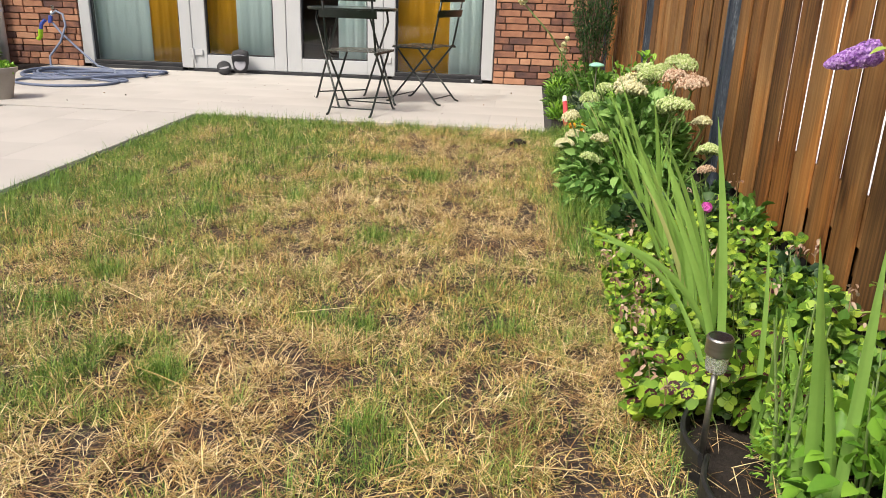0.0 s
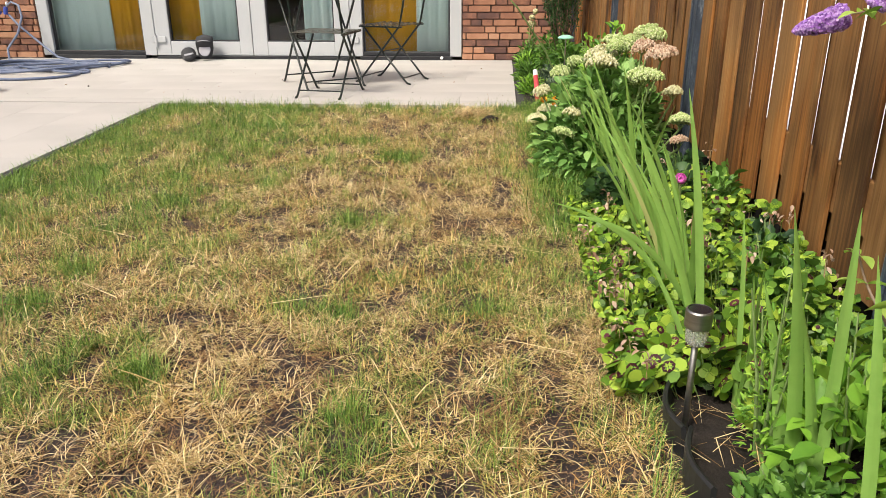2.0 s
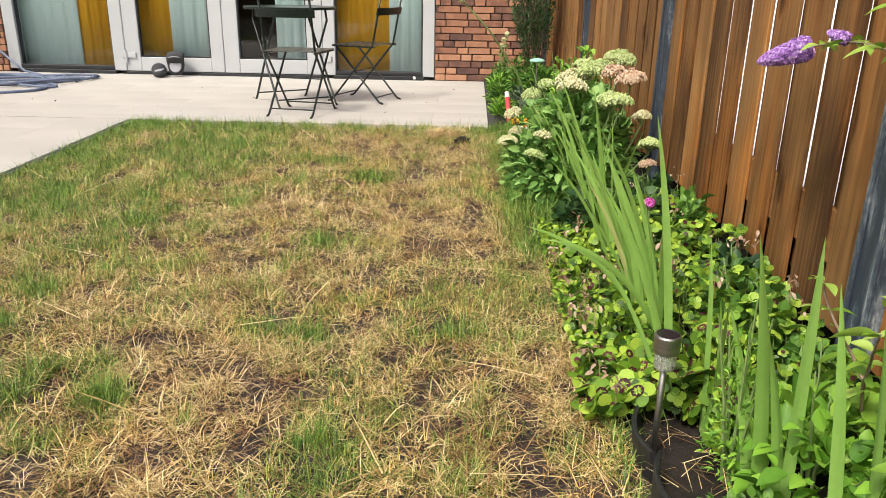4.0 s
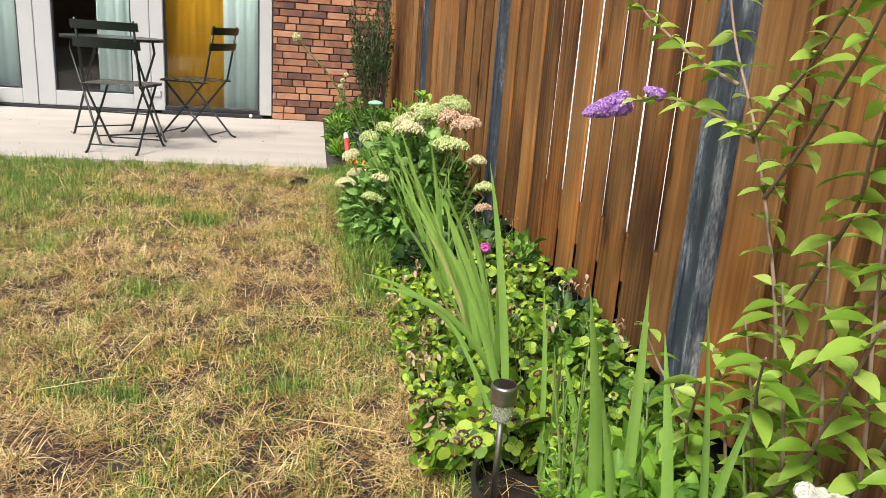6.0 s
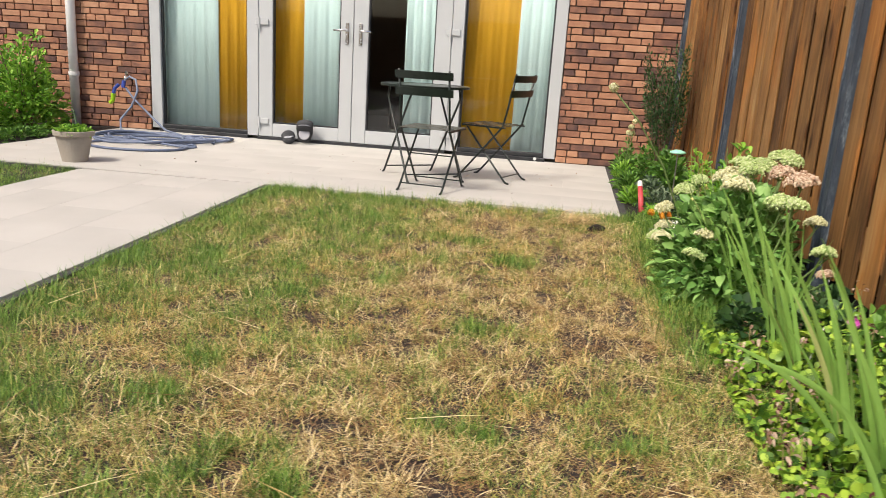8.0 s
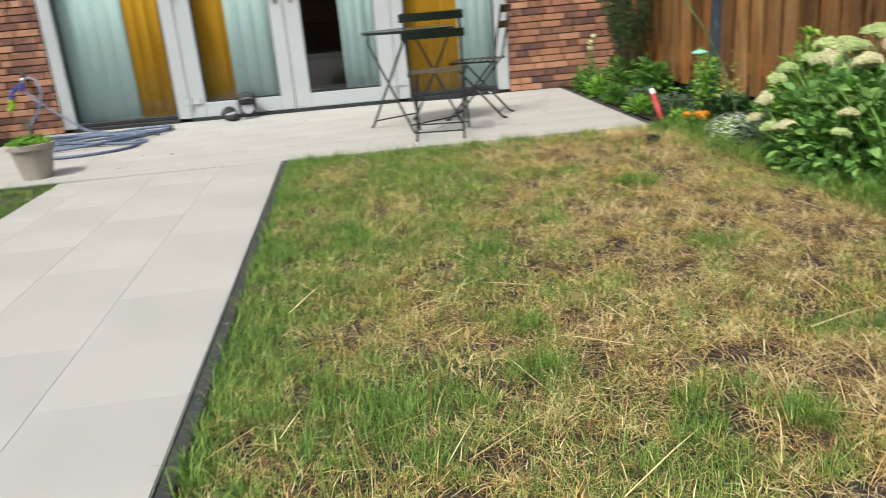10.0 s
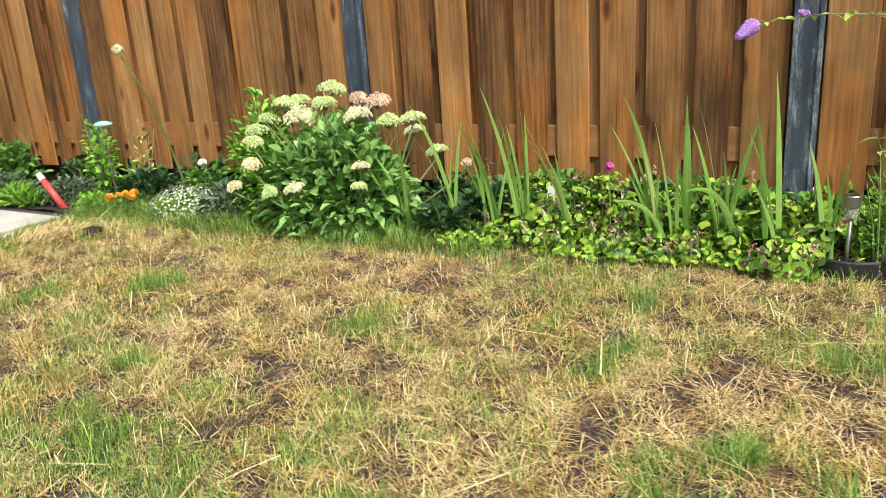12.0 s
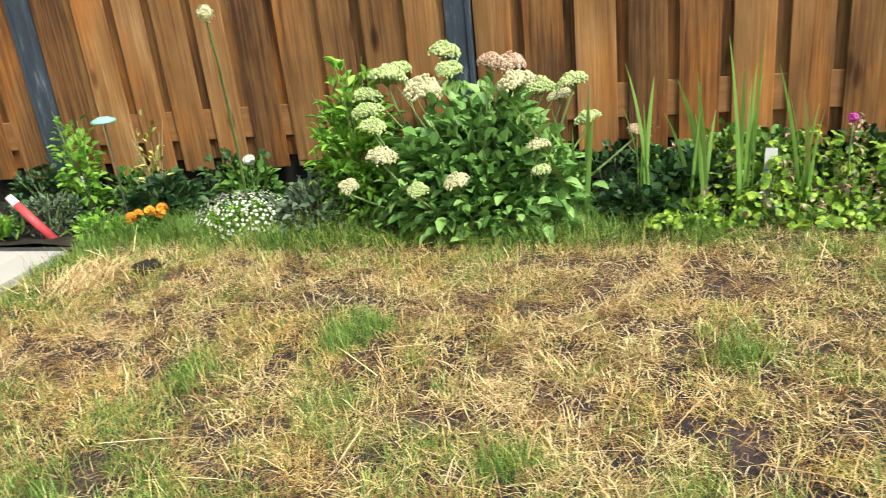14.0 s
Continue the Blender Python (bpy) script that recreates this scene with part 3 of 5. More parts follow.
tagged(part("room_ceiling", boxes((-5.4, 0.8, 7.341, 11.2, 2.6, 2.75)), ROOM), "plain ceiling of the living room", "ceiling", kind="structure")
tagged(part("room_lintel", boxes((-4.372, 0.002, 7.03, 7.34, TOP + 0.082, 2.499)), ROOM), "lintel above the window wall", "lintel", kind="structure")
bm = boxes((-2.2, -1.5, 8.9, 9.6, 0.02, 0.42), (-2.2, -1.5, 9.45, 9.6, 0.42, 0.8), bevel=0.04)
tagged(part("armchair", bm, surface("dark_upholstery", [(0.3, (0.03, 0.02, 0.02)), (0.7, (0.07, 0.04, 0.04))], scale=8, fine=120, rough=0.9)), "dark upholstered armchair in the dim room", "armchair")


def curtain(x0, x1, material, label, amp, folds, seed, y=7.165, z0=0.06):
    r = random.Random(seed)
    bm = bmesh.new()
    n = int((x1 - x0) / 0.012)
    low, high = [], []
    ph = [r.uniform(0, 6.28) for _ in range(3)]
    for i in range(n + 1):
        u = i / n
        x = x0 + (x1 - x0) * u
        w = amp * 0.42 * (math.sin(folds * 6.283 * u + ph[0]) + 0.45 * math.sin(folds * 2.1 * 6.283 * u + ph[1]) + 0.3 * math.sin(folds * 0.53 * 6.283 * u + ph[2]))
        low.append(bm.verts.new((x, y + w * 1.15, z0)))
        high.append(bm.verts.new((x + 0.006 * math.sin(9 * u), y + w * 0.8, 2.45)))
    for i in range(n):
        bm.faces.new((low[i], low[i + 1], high[i + 1], high[i]))
    ob = part("curtain", bm, material, smooth=True)
    so = ob.modifiers.new("cloth", "SOLIDIFY")
    so.thickness = 0.002
    return tagged(ob, label, "curtain", "curtains behind the glass")


M_TXT, O_TXT = "pale mint curtain hanging in soft folds", "ochre yellow curtain hanging in soft folds"
curtain(-4.3, -3.66, MINT_CLOTH, M_TXT, 0.008, 5, 1)
curtain(-3.67, -3.2, OCHRE_CLOTH, O_TXT, 0.016, 4, 2, 7.18)
curtain(-3.12, -2.7, OCHRE_CLOTH, O_TXT, 0.014, 3, 3, 7.18)
curtain(-2.71, -2.16, MINT_CLOTH, M_TXT, 0.013, 4, 4)
curtain(-1.62, -1.12, MINT_CLOTH, M_TXT, 0.018, 5, 5)
curtain(-1.02, -0.42, OCHRE_CLOTH, O_TXT, 0.016, 4, 6, 7.18)
curtain(-0.47, -0.02, MINT_CLOTH, M_TXT, 0.014, 4, 7)

# white downpipe
dp = thing("downpipe", label="white plastic downpipe on the brick wall", category="downpipe", kind="structure")
part("pipe", tube(bmesh.new(), [(-5.22, 6.93, 0.0), (-5.22, 6.93, 2.8)], 0.048, 16), WHITE, dp, smooth=True)
for z in (0.55, 1.75):
    bm = lathe(bmesh.new(), [(0.0485, -0.02), (0.054, -0.02), (0.054, 0.02), (0.0485, 0.02)], 18, pose(-5.22, 6.93, z))
    box(bm, -5.235, -5.205, 6.975, 7.0, z - 0.015, z + 0.015)
    part("bracket", bm, WHITE, dp)

# ---------------------------------------------------------------- plain walls that close the place
# added pale ground and sun-facing wall, so the fence slits show white
tagged(part("paving_east", boxes((1.46, 24.0, -8.0, 24.0, -0.058, -0.02)), RENDERED), "pale ground sheet added to brighten the fence slits", "paving", kind="structure")
tagged(part("wall_neighbour", boxes((1.52, 16.0, 6.88, 6.985, -0.06, 2.5)), RENDERED), "pale wall added beyond the fence to brighten its slits", "wall", kind="structure")
tagged(part("wall_south", boxes((-8.0, 1.4, -7.4, -7.2, -0.06, 2.0)), RAIL_WOOD), "plain wooden boundary at the garden's end", "wall", kind="structure")
tagged(part("wall_west", boxes((-8.2, -8.0, -7.4, 7.0, -0.06, 2.0)), RAIL_WOOD), "plain wooden boundary of the garden", "wall", kind="structure")

# ---------------------------------------------------------------- fence
fence = thing("fence", label="brown-stained board fence with dark weathered posts", category="fence", kind="structure")
POSTS = ((1.25, -3.3), (1.25, -1.24), (1.25, 0.845), (1.25, 2.895), (1.175, 4.95), (1.07, 6.93))


def fence_x(y):
    """Where the fence's face runs: straight along the lawn, then bending in towards the house."""
    return float(np.interp(y, [p[1] for p in POSTS], [p[0] for p in POSTS]))


board_meshes = {}


def board_mesh(width, depth, height):
    key = (round(width, 2), depth, height)
    if key not in board_meshes:
        board_meshes[key] = mesh_of("board", box(bmesh.new(), 0, depth, -key[0] / 2, key[0] / 2, 0, height, bevel=0.0028), WOOD)
    return board_meshes[key]


rnd = random.Random(5)
for x, y in POSTS:
    w = 0.052
    bm = boxes((0.002, 0.062, -w, w, -0.05, 1.95), (-0.006, 0.0018, -w, -w + 0.018, -0.05, 1.95), (-0.006, 0.0018, w - 0.018, w, -0.05, 1.95), bevel=0.002)
    part("post", bm, POST, fence, "dark blue-grey weathered post").matrix_basis = pose(x, y, 0)
NEAR_GAPS = (1.09, 1.275, 1.466, 1.666, 1.865, 2.057, 2.249, 2.453, 2.66)
for (xa, ya), (xb, yb) in zip(POSTS, POSTS[1:]):
    run, ang = math.hypot(xb - xa, yb - ya), math.degrees(math.atan2(xb - xa, yb - ya))
    m = pose(xa, ya, 0, 0, 0, -ang)
    near = 0.8 < ya < 0.9
    gaps = [g - ya for g in NEAR_GAPS] if near else [0.06 + (run - 0.12) * (i + 1) / 10 + rnd.uniform(-0.012, 0.012) for i in range(9)]
    gap = 0.046
    for z, h in ((0.335, 0.07), (1.33, 0.05)):
        part("rail", boxes((0.0375, 0.0545, 0.06, run - 0.06, z - h, z + h), bevel=0.003), RAIL_WOOD, fence).matrix_basis = m
    # recessed strip whose black colour stands in for shade at the fence foot
    part("base_board", boxes((0.066, 0.084, 0.06, run - 0.06, -0.05, 0.27)), GAP_SHADE, fence, "near-black board standing in for the shaded gap under the fence").matrix_basis = m
    edges = [0.06 - gap / 2] + gaps + [run - 0.06 + gap / 2]
    for a, b in zip(edges, edges[1:]):
        o = part("board", board_mesh(b - a - gap, 0.0125, 1.71), None, fence)
        o.matrix_basis = m @ pose(0.0245 + rnd.uniform(-0.002, 0.0), (a + b) / 2, 0.12 + rnd.uniform(-0.012, 0.012), rnd.uniform(-0.14, 0.14), 0, rnd.uniform(-0.8, 0.8))
    for g in [0.07] + gaps + [run - 0.07]:
        lap = 0.036 if near and g < 0.5 else 0.047 if near and g < 1.5 else 0.07
        o = part("board", board_mesh(gap + 2 * lap, 0.010, 1.66), None, fence)
        shift = lap if g == 0.07 else -lap if g == run - 0.07 else 0
        o.matrix_basis = m @ pose(0.055, g + shift, 0.17, rnd.uniform(-0.1, 0.1), 0, rnd.uniform(-0.4, 0.4))


# ---------------------------------------------------------------- bistro set
def bistro_chair():
    c = thing("bistro_chair", label="dark green folding metal bistro chair with slatted seat", category="chair", group="bistro chairs on the patio")
    for s in (-1, 1):
        x = s * 0.185
        part("leg", tube(bmesh.new(), [(x, 0.245, 0.004), (x, 0.215, 0.012), (x, 0.195, 0.03), (x, -0.165, 0.45), (x, -0.19, 0.56), (x, -0.251, 0.862)], 0.0085, 8), GREEN_METAL, c, smooth=True)
        x = s * 0.165
        part("leg", tube(bmesh.new(), [(x, -0.245, 0.004), (x, -0.215, 0.012), (x, -0.195, 0.03), (x, 0.165, 0.435)], 0.0085, 8), GREEN_METAL, c, smooth=True)
    part("stretcher", tube(bmesh.new(), [(-0.185, 0.18, 0.05), (0.185, 0.18, 0.05)], 0.0055, 6), GREEN_METAL, c)
    part("stretcher", tube(bmesh.new(), [(-0.165, -0.18, 0.05), (0.165, -0.18, 0.05)], 0.0055, 6), GREEN_METAL, c)
    part("stretcher", tube(bmesh.new(), [(-0.165, 0.0, 0.25), (0.165, 0.0, 0.25)], 0.005, 6), GREEN_METAL, c)
    for x in (-0.2, 0.182):
        part("seat_rail", boxes((x, x + 0.018, -0.19, 0.19, 0.437, 0.449)), GREEN_METAL, c)
    for k in range(7):
        y = -0.17 + k * 0.0567
        part("slat", boxes((-0.205, 0.205, y - 0.011, y + 0.011, 0.4505, 0.456), bevel=0.0015), SLAT_METAL, c)
    for z, h, yy in ((0.825, 0.027, -0.248), (0.71, 0.027, -0.224)):
        bm = bmesh.new()
        front, n = [], 8
        for i in range(n + 1):
            x = -0.215 + 0.43 * i / n
            y = yy - 0.018 * (1 - (x / 0.215) ** 2) - 0.0
            front.append([bm.verts.new((x, y + dy, z + dz)) for dy, dz in ((0.0, -h), (0.009, -h), (0.009 - 0.012, h), (-0.012, h))])
        for a, b in zip(front, front[1:]):
            for k in range(4):
                bm.faces.new((a[k], a[(k + 1) % 4], b[(k + 1) % 4], b[k]))
        bm.faces.new(front[0])
        bm.faces.new(front[-1])
        part("back_slat", bm, GREEN_METAL, c)
    return c


chair = bistro_chair()
chair.matrix_basis = pose(-0.88, 4.845, 0, 0, 0, -9)
copy_thing(chair, pose(-0.5, 5.555, 0, 0, 0, 70))

table = thing("bistro_table", pose(-1.045, 5.34, 0, 0, 0, 35), "dark green round folding metal bistro table", "table")
part("tabletop", lathe(bmesh.new(), [(0, 0.722), (0.345, 0.722), (0.352, 0.718), (0.355, 0.735), (0.346, 0.738), (0.33, 0.734), (0, 0.734)], 48), GREEN_METAL, table, smooth=False)
for s in (-1, 1):
    x = s * 0.235
    part("leg", tube(bmesh.new(), [(x, -0.3, 0.004), (x, -0.275, 0.015), (x, -0.255, 0.04), (x, 0.2, 0.64), (x * 0.9, 0.22, 0.718)], 0.009, 8), GREEN_METAL, table, smooth=True)
    x = s * 0.215
    part("leg", tube(bmesh.new(), [(x, 0.3, 0.004), (x, 0.275, 0.015), (x, 0.255, 0.04), (x, -0.2, 0.64), (x * 0.9, -0.22, 0.718)], 0.009, 8), GREEN_METAL, table, smooth=True)
part("stretcher", tube(bmesh.new(), [(-0.235, -0.24, 0.06), (0.235, -0.24, 0.06)], 0.006, 6), GREEN_METAL, table)
part("stretcher", tube(bmesh.new(), [(-0.215, 0.24, 0.06), (0.215, 0.24, 0.06)], 0.006, 6), GREEN_METAL, table)


# ---------------------------------------------------------------- clogs by the door
def clog(m):
    """A slip-on shoe: 27 cm long, closed toe towards +y, open heel."""
    c = thing("clog", m, "charcoal grey slip-on garden clog with pale lining", "shoe", "pair of clogs by the door")
    bm = bmesh.new()
    rings = []
    n = 14
    for i in range(13):
        u = i / 12
        y = -0.135 + 0.27 * u
        w = 0.036 + 0.018 * math.sin(min(1, u * 1.25) * math.pi * 0.62)
        if u > 0.85:
            w *= math.sqrt(max(0.02, 1 - ((u - 0.85) / 0.15) ** 2)) * 0.9 + 0.1
        if u < 0.1:
            w *= 0.75 + 2.5 * u
        top = 0.05 if u < 0.42 else 0.05 + 0.055 * math.sin(min(1, (u - 0.42) / 0.2) * math.pi / 2)
        if u > 0.62:
            top = 0.105 - 0.07 * ((u - 0.62) / 0.38) ** 1.5
        ring = []
        for k in range(n):
            a = 2 * math.pi * k / n
            ring.append(bm.verts.new((w * math.cos(a), y, max(0.0, top / 2 + top / 2 * math.sin(a) * (1.0 if math.sin(a) > 0 else 1.02)))))
        rings.append(ring)
    for a, b in zip(rings, rings[1:]):
        for k in range(n):
            bm.faces.new((a[k], a[(k + 1) % n], b[(k + 1) % n], b[k]))
    bm.faces.new(rings[0])
    bm.faces.new(rings[-1])
    part("upper", bm, RUBBER, c, smooth=True)
    part("insole", lathe(bmesh.new(), [(0, 0), (0.036, 0), (0.034, 0.006), (0, 0.007)], 18, pose(0, -0.045, 0.0505) @ Matrix.Diagonal((1.0, 2.0, 1, 1))), LINING, c, "pale grey lining")
    rim = [(0.042 * math.sin(a), 0.03 + 0.012 * math.cos(a), 0.058 + 0.045 * math.cos(a)) for a in np.linspace(-1.5, 1.5, 12)]
    part("rim", tube(bmesh.new(), rim, 0.005, 6), LINING, c, "pale grey edge")
    return c


clog(pose(-2.74, 6.85, 0.004, 0, -10, 24) @ Matrix.Diagonal((1.35, 1.0, 1.2, 1)))
clog(pose(-2.585, 6.895, 0.123, 72, 0, 12) @ Matrix.Diagonal((1.6, 0.88, 1.35, 1)))

# ---------------------------------------------------------------- garden hose, tap and nozzle
hose = thing("garden_hose", label="grey-blue garden hose lying in loose coils on the slabs", category="hose")
rnd = random.Random(11)
pts = []
loops = [(-4.0, 6.25, 0.5, 0.3, 0.1), (-3.92, 6.2, 0.55, 0.28, 0.35), (-3.75, 6.28, 0.6, 0.2, 0.0), (-3.98, 6.1, 0.48, 0.33, 0.2), (-3.68, 6.15, 0.45, 0.26, -0.3), (-4.05, 6.3, 0.42, 0.22, 0.4), (-3.62, 6.38, 0.5, 0.14, 0.1), (-3.75, 5.68, 0.45, 0.26, 0.05)]
for li, (cx, cy, rx, ry, tw) in enumerate(loops):
    for k in range(26):
        a = 2 * math.pi * k / 26 + 0.6
        f = k / 26
        nx_, ny_, nrx, nry, ntw = loops[min(li + 1, len(loops) - 1)]
        ex, ey = cx + (nx_ - cx) * f ** 2, cy + (ny_ - cy) * f ** 2
        qx, qy = rx + (nrx - rx) * f ** 2, ry + (nry - ry) * f ** 2
        x, y = qx * math.cos(a), qy * math.sin(a)
        y *= 1.2
        pts.append((ex + x * math.cos(tw) - y * math.sin(tw), ey + x * math.sin(tw) + y * math.cos(tw), 0.013 + 0.012 * (li % 4) * (0.5 + 0.5 * math.sin(a * 2 + li)) if li < 7 else 0.013))
part("coil", tube(bmesh.new(), pts, 0.0115, 8), HOSE, hose, smooth=True)
rise = [(-4.35, 6.5, 0.014), (-4.5, 6.62, 0.03), (-4.55, 6.7, 0.12), (-4.46, 6.77, 0.26), (-4.42, 6.83, 0.42), (-4.46, 6.87, 0.53), (-4.54, 6.885, 0.56), (-4.6, 6.89, 0.52), (-4.61, 6.89, 0.46)]
part("riser", tube(bmesh.new(), rise, 0.0115, 8), HOSE, hose, smooth=True)
part("riser", tube(bmesh.new(), [(-4.6, 6.9, 0.44), (-4.5, 6.87, 0.34), (-4.25, 6.8, 0.16), (-4.05, 6.72, 0.04), (-3.8, 6.6, 0.014)], 0.0115, 8), HOSE, hose, smooth=True)
tap = thing("garden_tap", label="small metal wall tap with blue hose connector", category="tap")
part("spout", tube(bmesh.new(), [(-4.6, 7.0, 0.56), (-4.6, 6.93, 0.56), (-4.6, 6.9, 0.55), (-4.6, 6.89, 0.51)], 0.014, 10), CHROME, tap, smooth=True)
part("knob", tube(bmesh.new(), [(-4.6, 6.93, 0.575), (-4.6, 6.93, 0.61)], 0.02, 10), CHROME, tap)
part("connector", tube(bmesh.new(), [(-4.61, 6.89, 0.512), (-4.62, 6.885, 0.44)], 0.021, 12), BLUE, tap, "blue hose connector")
noz = thing("hose_nozzle", label="lime green and blue spray nozzle hanging from the tap", category="nozzle")
part("grip", tube(bmesh.new(), [(-4.66, 6.87, 0.47), (-4.7, 6.86, 0.43), (-4.72, 6.86, 0.37)], 0.019, 10), BLUE, noz)
part("head", tube(bmesh.new(), [(-4.72, 6.86, 0.375), (-4.73, 6.86, 0.3), (-4.76, 6.85, 0.27)], 0.026, 10, 0.02), LIME, noz, "lime green spray head")

# ---------------------------------------------------------------- patio pot
rng = np.random.RandomState(3)


def EDGE_X(y):
    return 0.745 + 0.015 * math.sin(y * 4)


pot = thing("plant_pot", pose(-3.66, 4.66, 0) @ Matrix.Scale(0.88, 4), "grey-beige tapered pot with low green succulents", "plant pot")
part("pot", lathe(bmesh.new(), [(0, 0), (0.105, 0), (0.15, 0.225), (0.168, 0.228), (0.172, 0.268), (0.155, 0.27), (0.148, 0.235), (0, 0.232)], 32), POT_CLAY, pot, smooth=False)
n = 420
a, r = rng.uniform(0, 6.28, n), 0.15 * np.sqrt(rng.uniform(0, 1, n))
pp = np.stack([r * np.cos(a), r * np.sin(a), 0.235 + 0.05 * (1 - (r / 0.16) ** 2) + rng.uniform(0, 0.02, n)], 1)
part("foliage", leaves("foliage", pp, unit(rng, n, 0.9), rng.uniform(0.03, 0.06, n), LIGHT_LEAF, 0.4), None, pot)
part("stem", tube(bmesh.new(), [(0.0, 0.02, 0.24), (0.01, 0.03, 0.34), (-0.01, 0.03, 0.44)], 0.012, 8, 0.008), GREY_LEAF, pot)


# ---------------------------------------------------------------- solar lights, stake
def solar_light(m, label):
    s = thing("solar_light", m, label, "solar light", "solar stake lights")
    part("stake", tube(bmesh.new(), [(0, 0, -0.05), (0, 0, 0.19)], 0.009, 12), STEEL, s, smooth=True)
    part("lens", lathe(bmesh.new(), [(0, 0.184), (0.016, 0.185), (0.027, 0.192), (0.029, 0.2), (0.0305, 0.226), (0, 0.2268)], 24), LENS, s, "clear plastic lens", smooth=False)
    cap = part("cap", lathe(bmesh.new(), [(0, 0.227), (0.0335, 0.227), (0.036, 0.2293), (0.036, 0.262), (0.0335, 0.265), (0.031, 0.2655), (0.031, 0.263), (0, 0.263)], 32), STEEL, s, "brushed steel cap")
    part("solar_cell", lathe(bmesh.new(), [(0, 0.2634), (0.0305, 0.2634), (0.0305, 0.2645), (0, 0.2646)], 32), SOLAR, cap, "black solar cell")
    return s


solar_light(pose(0.783, 0.645, 0, 0.5, 0) @ Matrix.Diagonal((0.74, 0.74, 1.01, 1)), "brushed steel solar stake light with dark round top")
disc = thing("garden_stake_light", pose(0.8, 4.32, 0), "mint green disc on a thin stake among the plants", "garden stake")
part("stake", tube(bmesh.new(), [(0, 0, -0.03), (0, 0, 0.45)], 0.004, 8), STEEL, disc)
part("disc", lathe(bmesh.new(), [(0, 0.448), (0.04, 0.45), (0.052, 0.455), (0.046, 0.464), (0.02, 0.474), (0, 0.476)], 24), MINT, disc, smooth=True)
stake = thing("garden_marker", None, "red plastic stake with white tip leaning by the slabs", "garden stake")
part("shaft", tube(bmesh.new(), [(0.655, 4.6, -0.01), (0.635, 4.72, 0.16)], 0.021, 10, 0.017), RED, stake, smooth=True)
part("tip", tube(bmesh.new(), [(0.635, 4.72, 0.16), (0.631, 4.745, 0.195)], 0.018, 10, 0.016), WHITE, stake, "white tip")

# black plastic border edging: bowed panels pushed into the soil one after another
border_edging = thing("border_edging", None, "low black plastic edging panels between lawn and border", "edging", kind="structure")
for k in range(6):
    y0, ln = -0.4 + 0.19 * k, 0.185
    h, tip = 0.066 + rng.uniform(-0.012, 0.014), rng.uniform(-7, 7)
    bm = bmesh.new()
    rows = []
    for i in range(9):
        u = i / 8
        bow = 0.022 * math.sin(math.pi * u)
        rows.append([bm.verts.new((x, ln * u, z)) for x, z in ((-bow, -0.06), (-bow, h - 0.006), (-bow + 0.004, h), (-bow + 0.01, h - 0.004), (-bow + 0.006, -0.06))])
    for a, b in zip(rows, rows[1:]):
        for i in range(5):
            bm.faces.new((a[i], a[(i + 1) % 5], b[(i + 1) % 5], b[i]))
    bm.faces.new(rows[0])
    bm.faces.new(rows[-1])
    part("panel", bm, BLACK_PLASTIC, border_edging, smooth=False).matrix_basis = pose(EDGE_X(y0), y0, -0.015, 0, tip, rng.uniform(-6, 6))
g = np.random.RandomState(131)
n = 110
base = np.stack([g.uniform(0.78, 0.95, n), g.uniform(0.15, 0.78, n), g.uniform(0.005, 0.03, n)], 1)
tagged(new("soil_litter", blades("soil_litter", base, g.uniform(0, 6.283, n), g.uniform(1.35, 1.6, n), g.uniform(0.03, 0.12, n), g.uniform(0.001, 0.0025, n), GRASS_STRAW, 0.1)), "dry straw lying on the dark border soil", "litter", kind="stuff")


# ---------------------------------------------------------------- plants of the border
def bush(name, cx, cy, rx, ry, h, n, size, material, label, category, narrow=0.5, stems=8, seed=1, z0=0.0, hollow=0.45, stem_mat=None, up=0.5):
    """A leafy plant: stems from the base and leaves set through an uneven crown."""
    rng = np.random.RandomState(seed)
    t = thing(name, pose(cx, cy, 0), label, category)
    for _ in range(stems):
        bm = bmesh.new()
        a, r = rng.uniform(0, 6.28), rng.uniform(0.3, 0.9)
        e = Vector((rx * r * math.cos(a), ry * r * math.sin(a), h * rng.uniform(0.6, 0.95)))
        tube(bm, [(e.x * 0.15, e.y * 0.15, -0.02), (e.x * 0.5, e.y * 0.5, e.z * 0.5), e], 0.004 + 0.003 * h, 5, 0.0015)
        part("stem", bm, stem_mat or STEM, t)
    d = unit(rng, n, 0.35)
    d[:, 2] = np.abs(d[:, 2])
    rad = (hollow + (1 - hollow) * rng.uniform(0, 1, n) ** 0.6)
    lump = np.array([0.82 + 0.3 * noise.noise(Vector(v * 2.3) + Vector((seed * 3.1, 0, 0))) for v in d])
    p = d * (rad * lump)[:, None] * np.array([[rx, ry, h]])
    p[:, 2] += z0
    f = d * 0.8 + unit(rng, n) * 0.7
    f[:, 2] += up * 0.4
    part("foliage", leaves("foliage", p, f, rng.uniform(0.6, 1.25, n) * size, material, narrow, rng=rng), None, t)
    return t


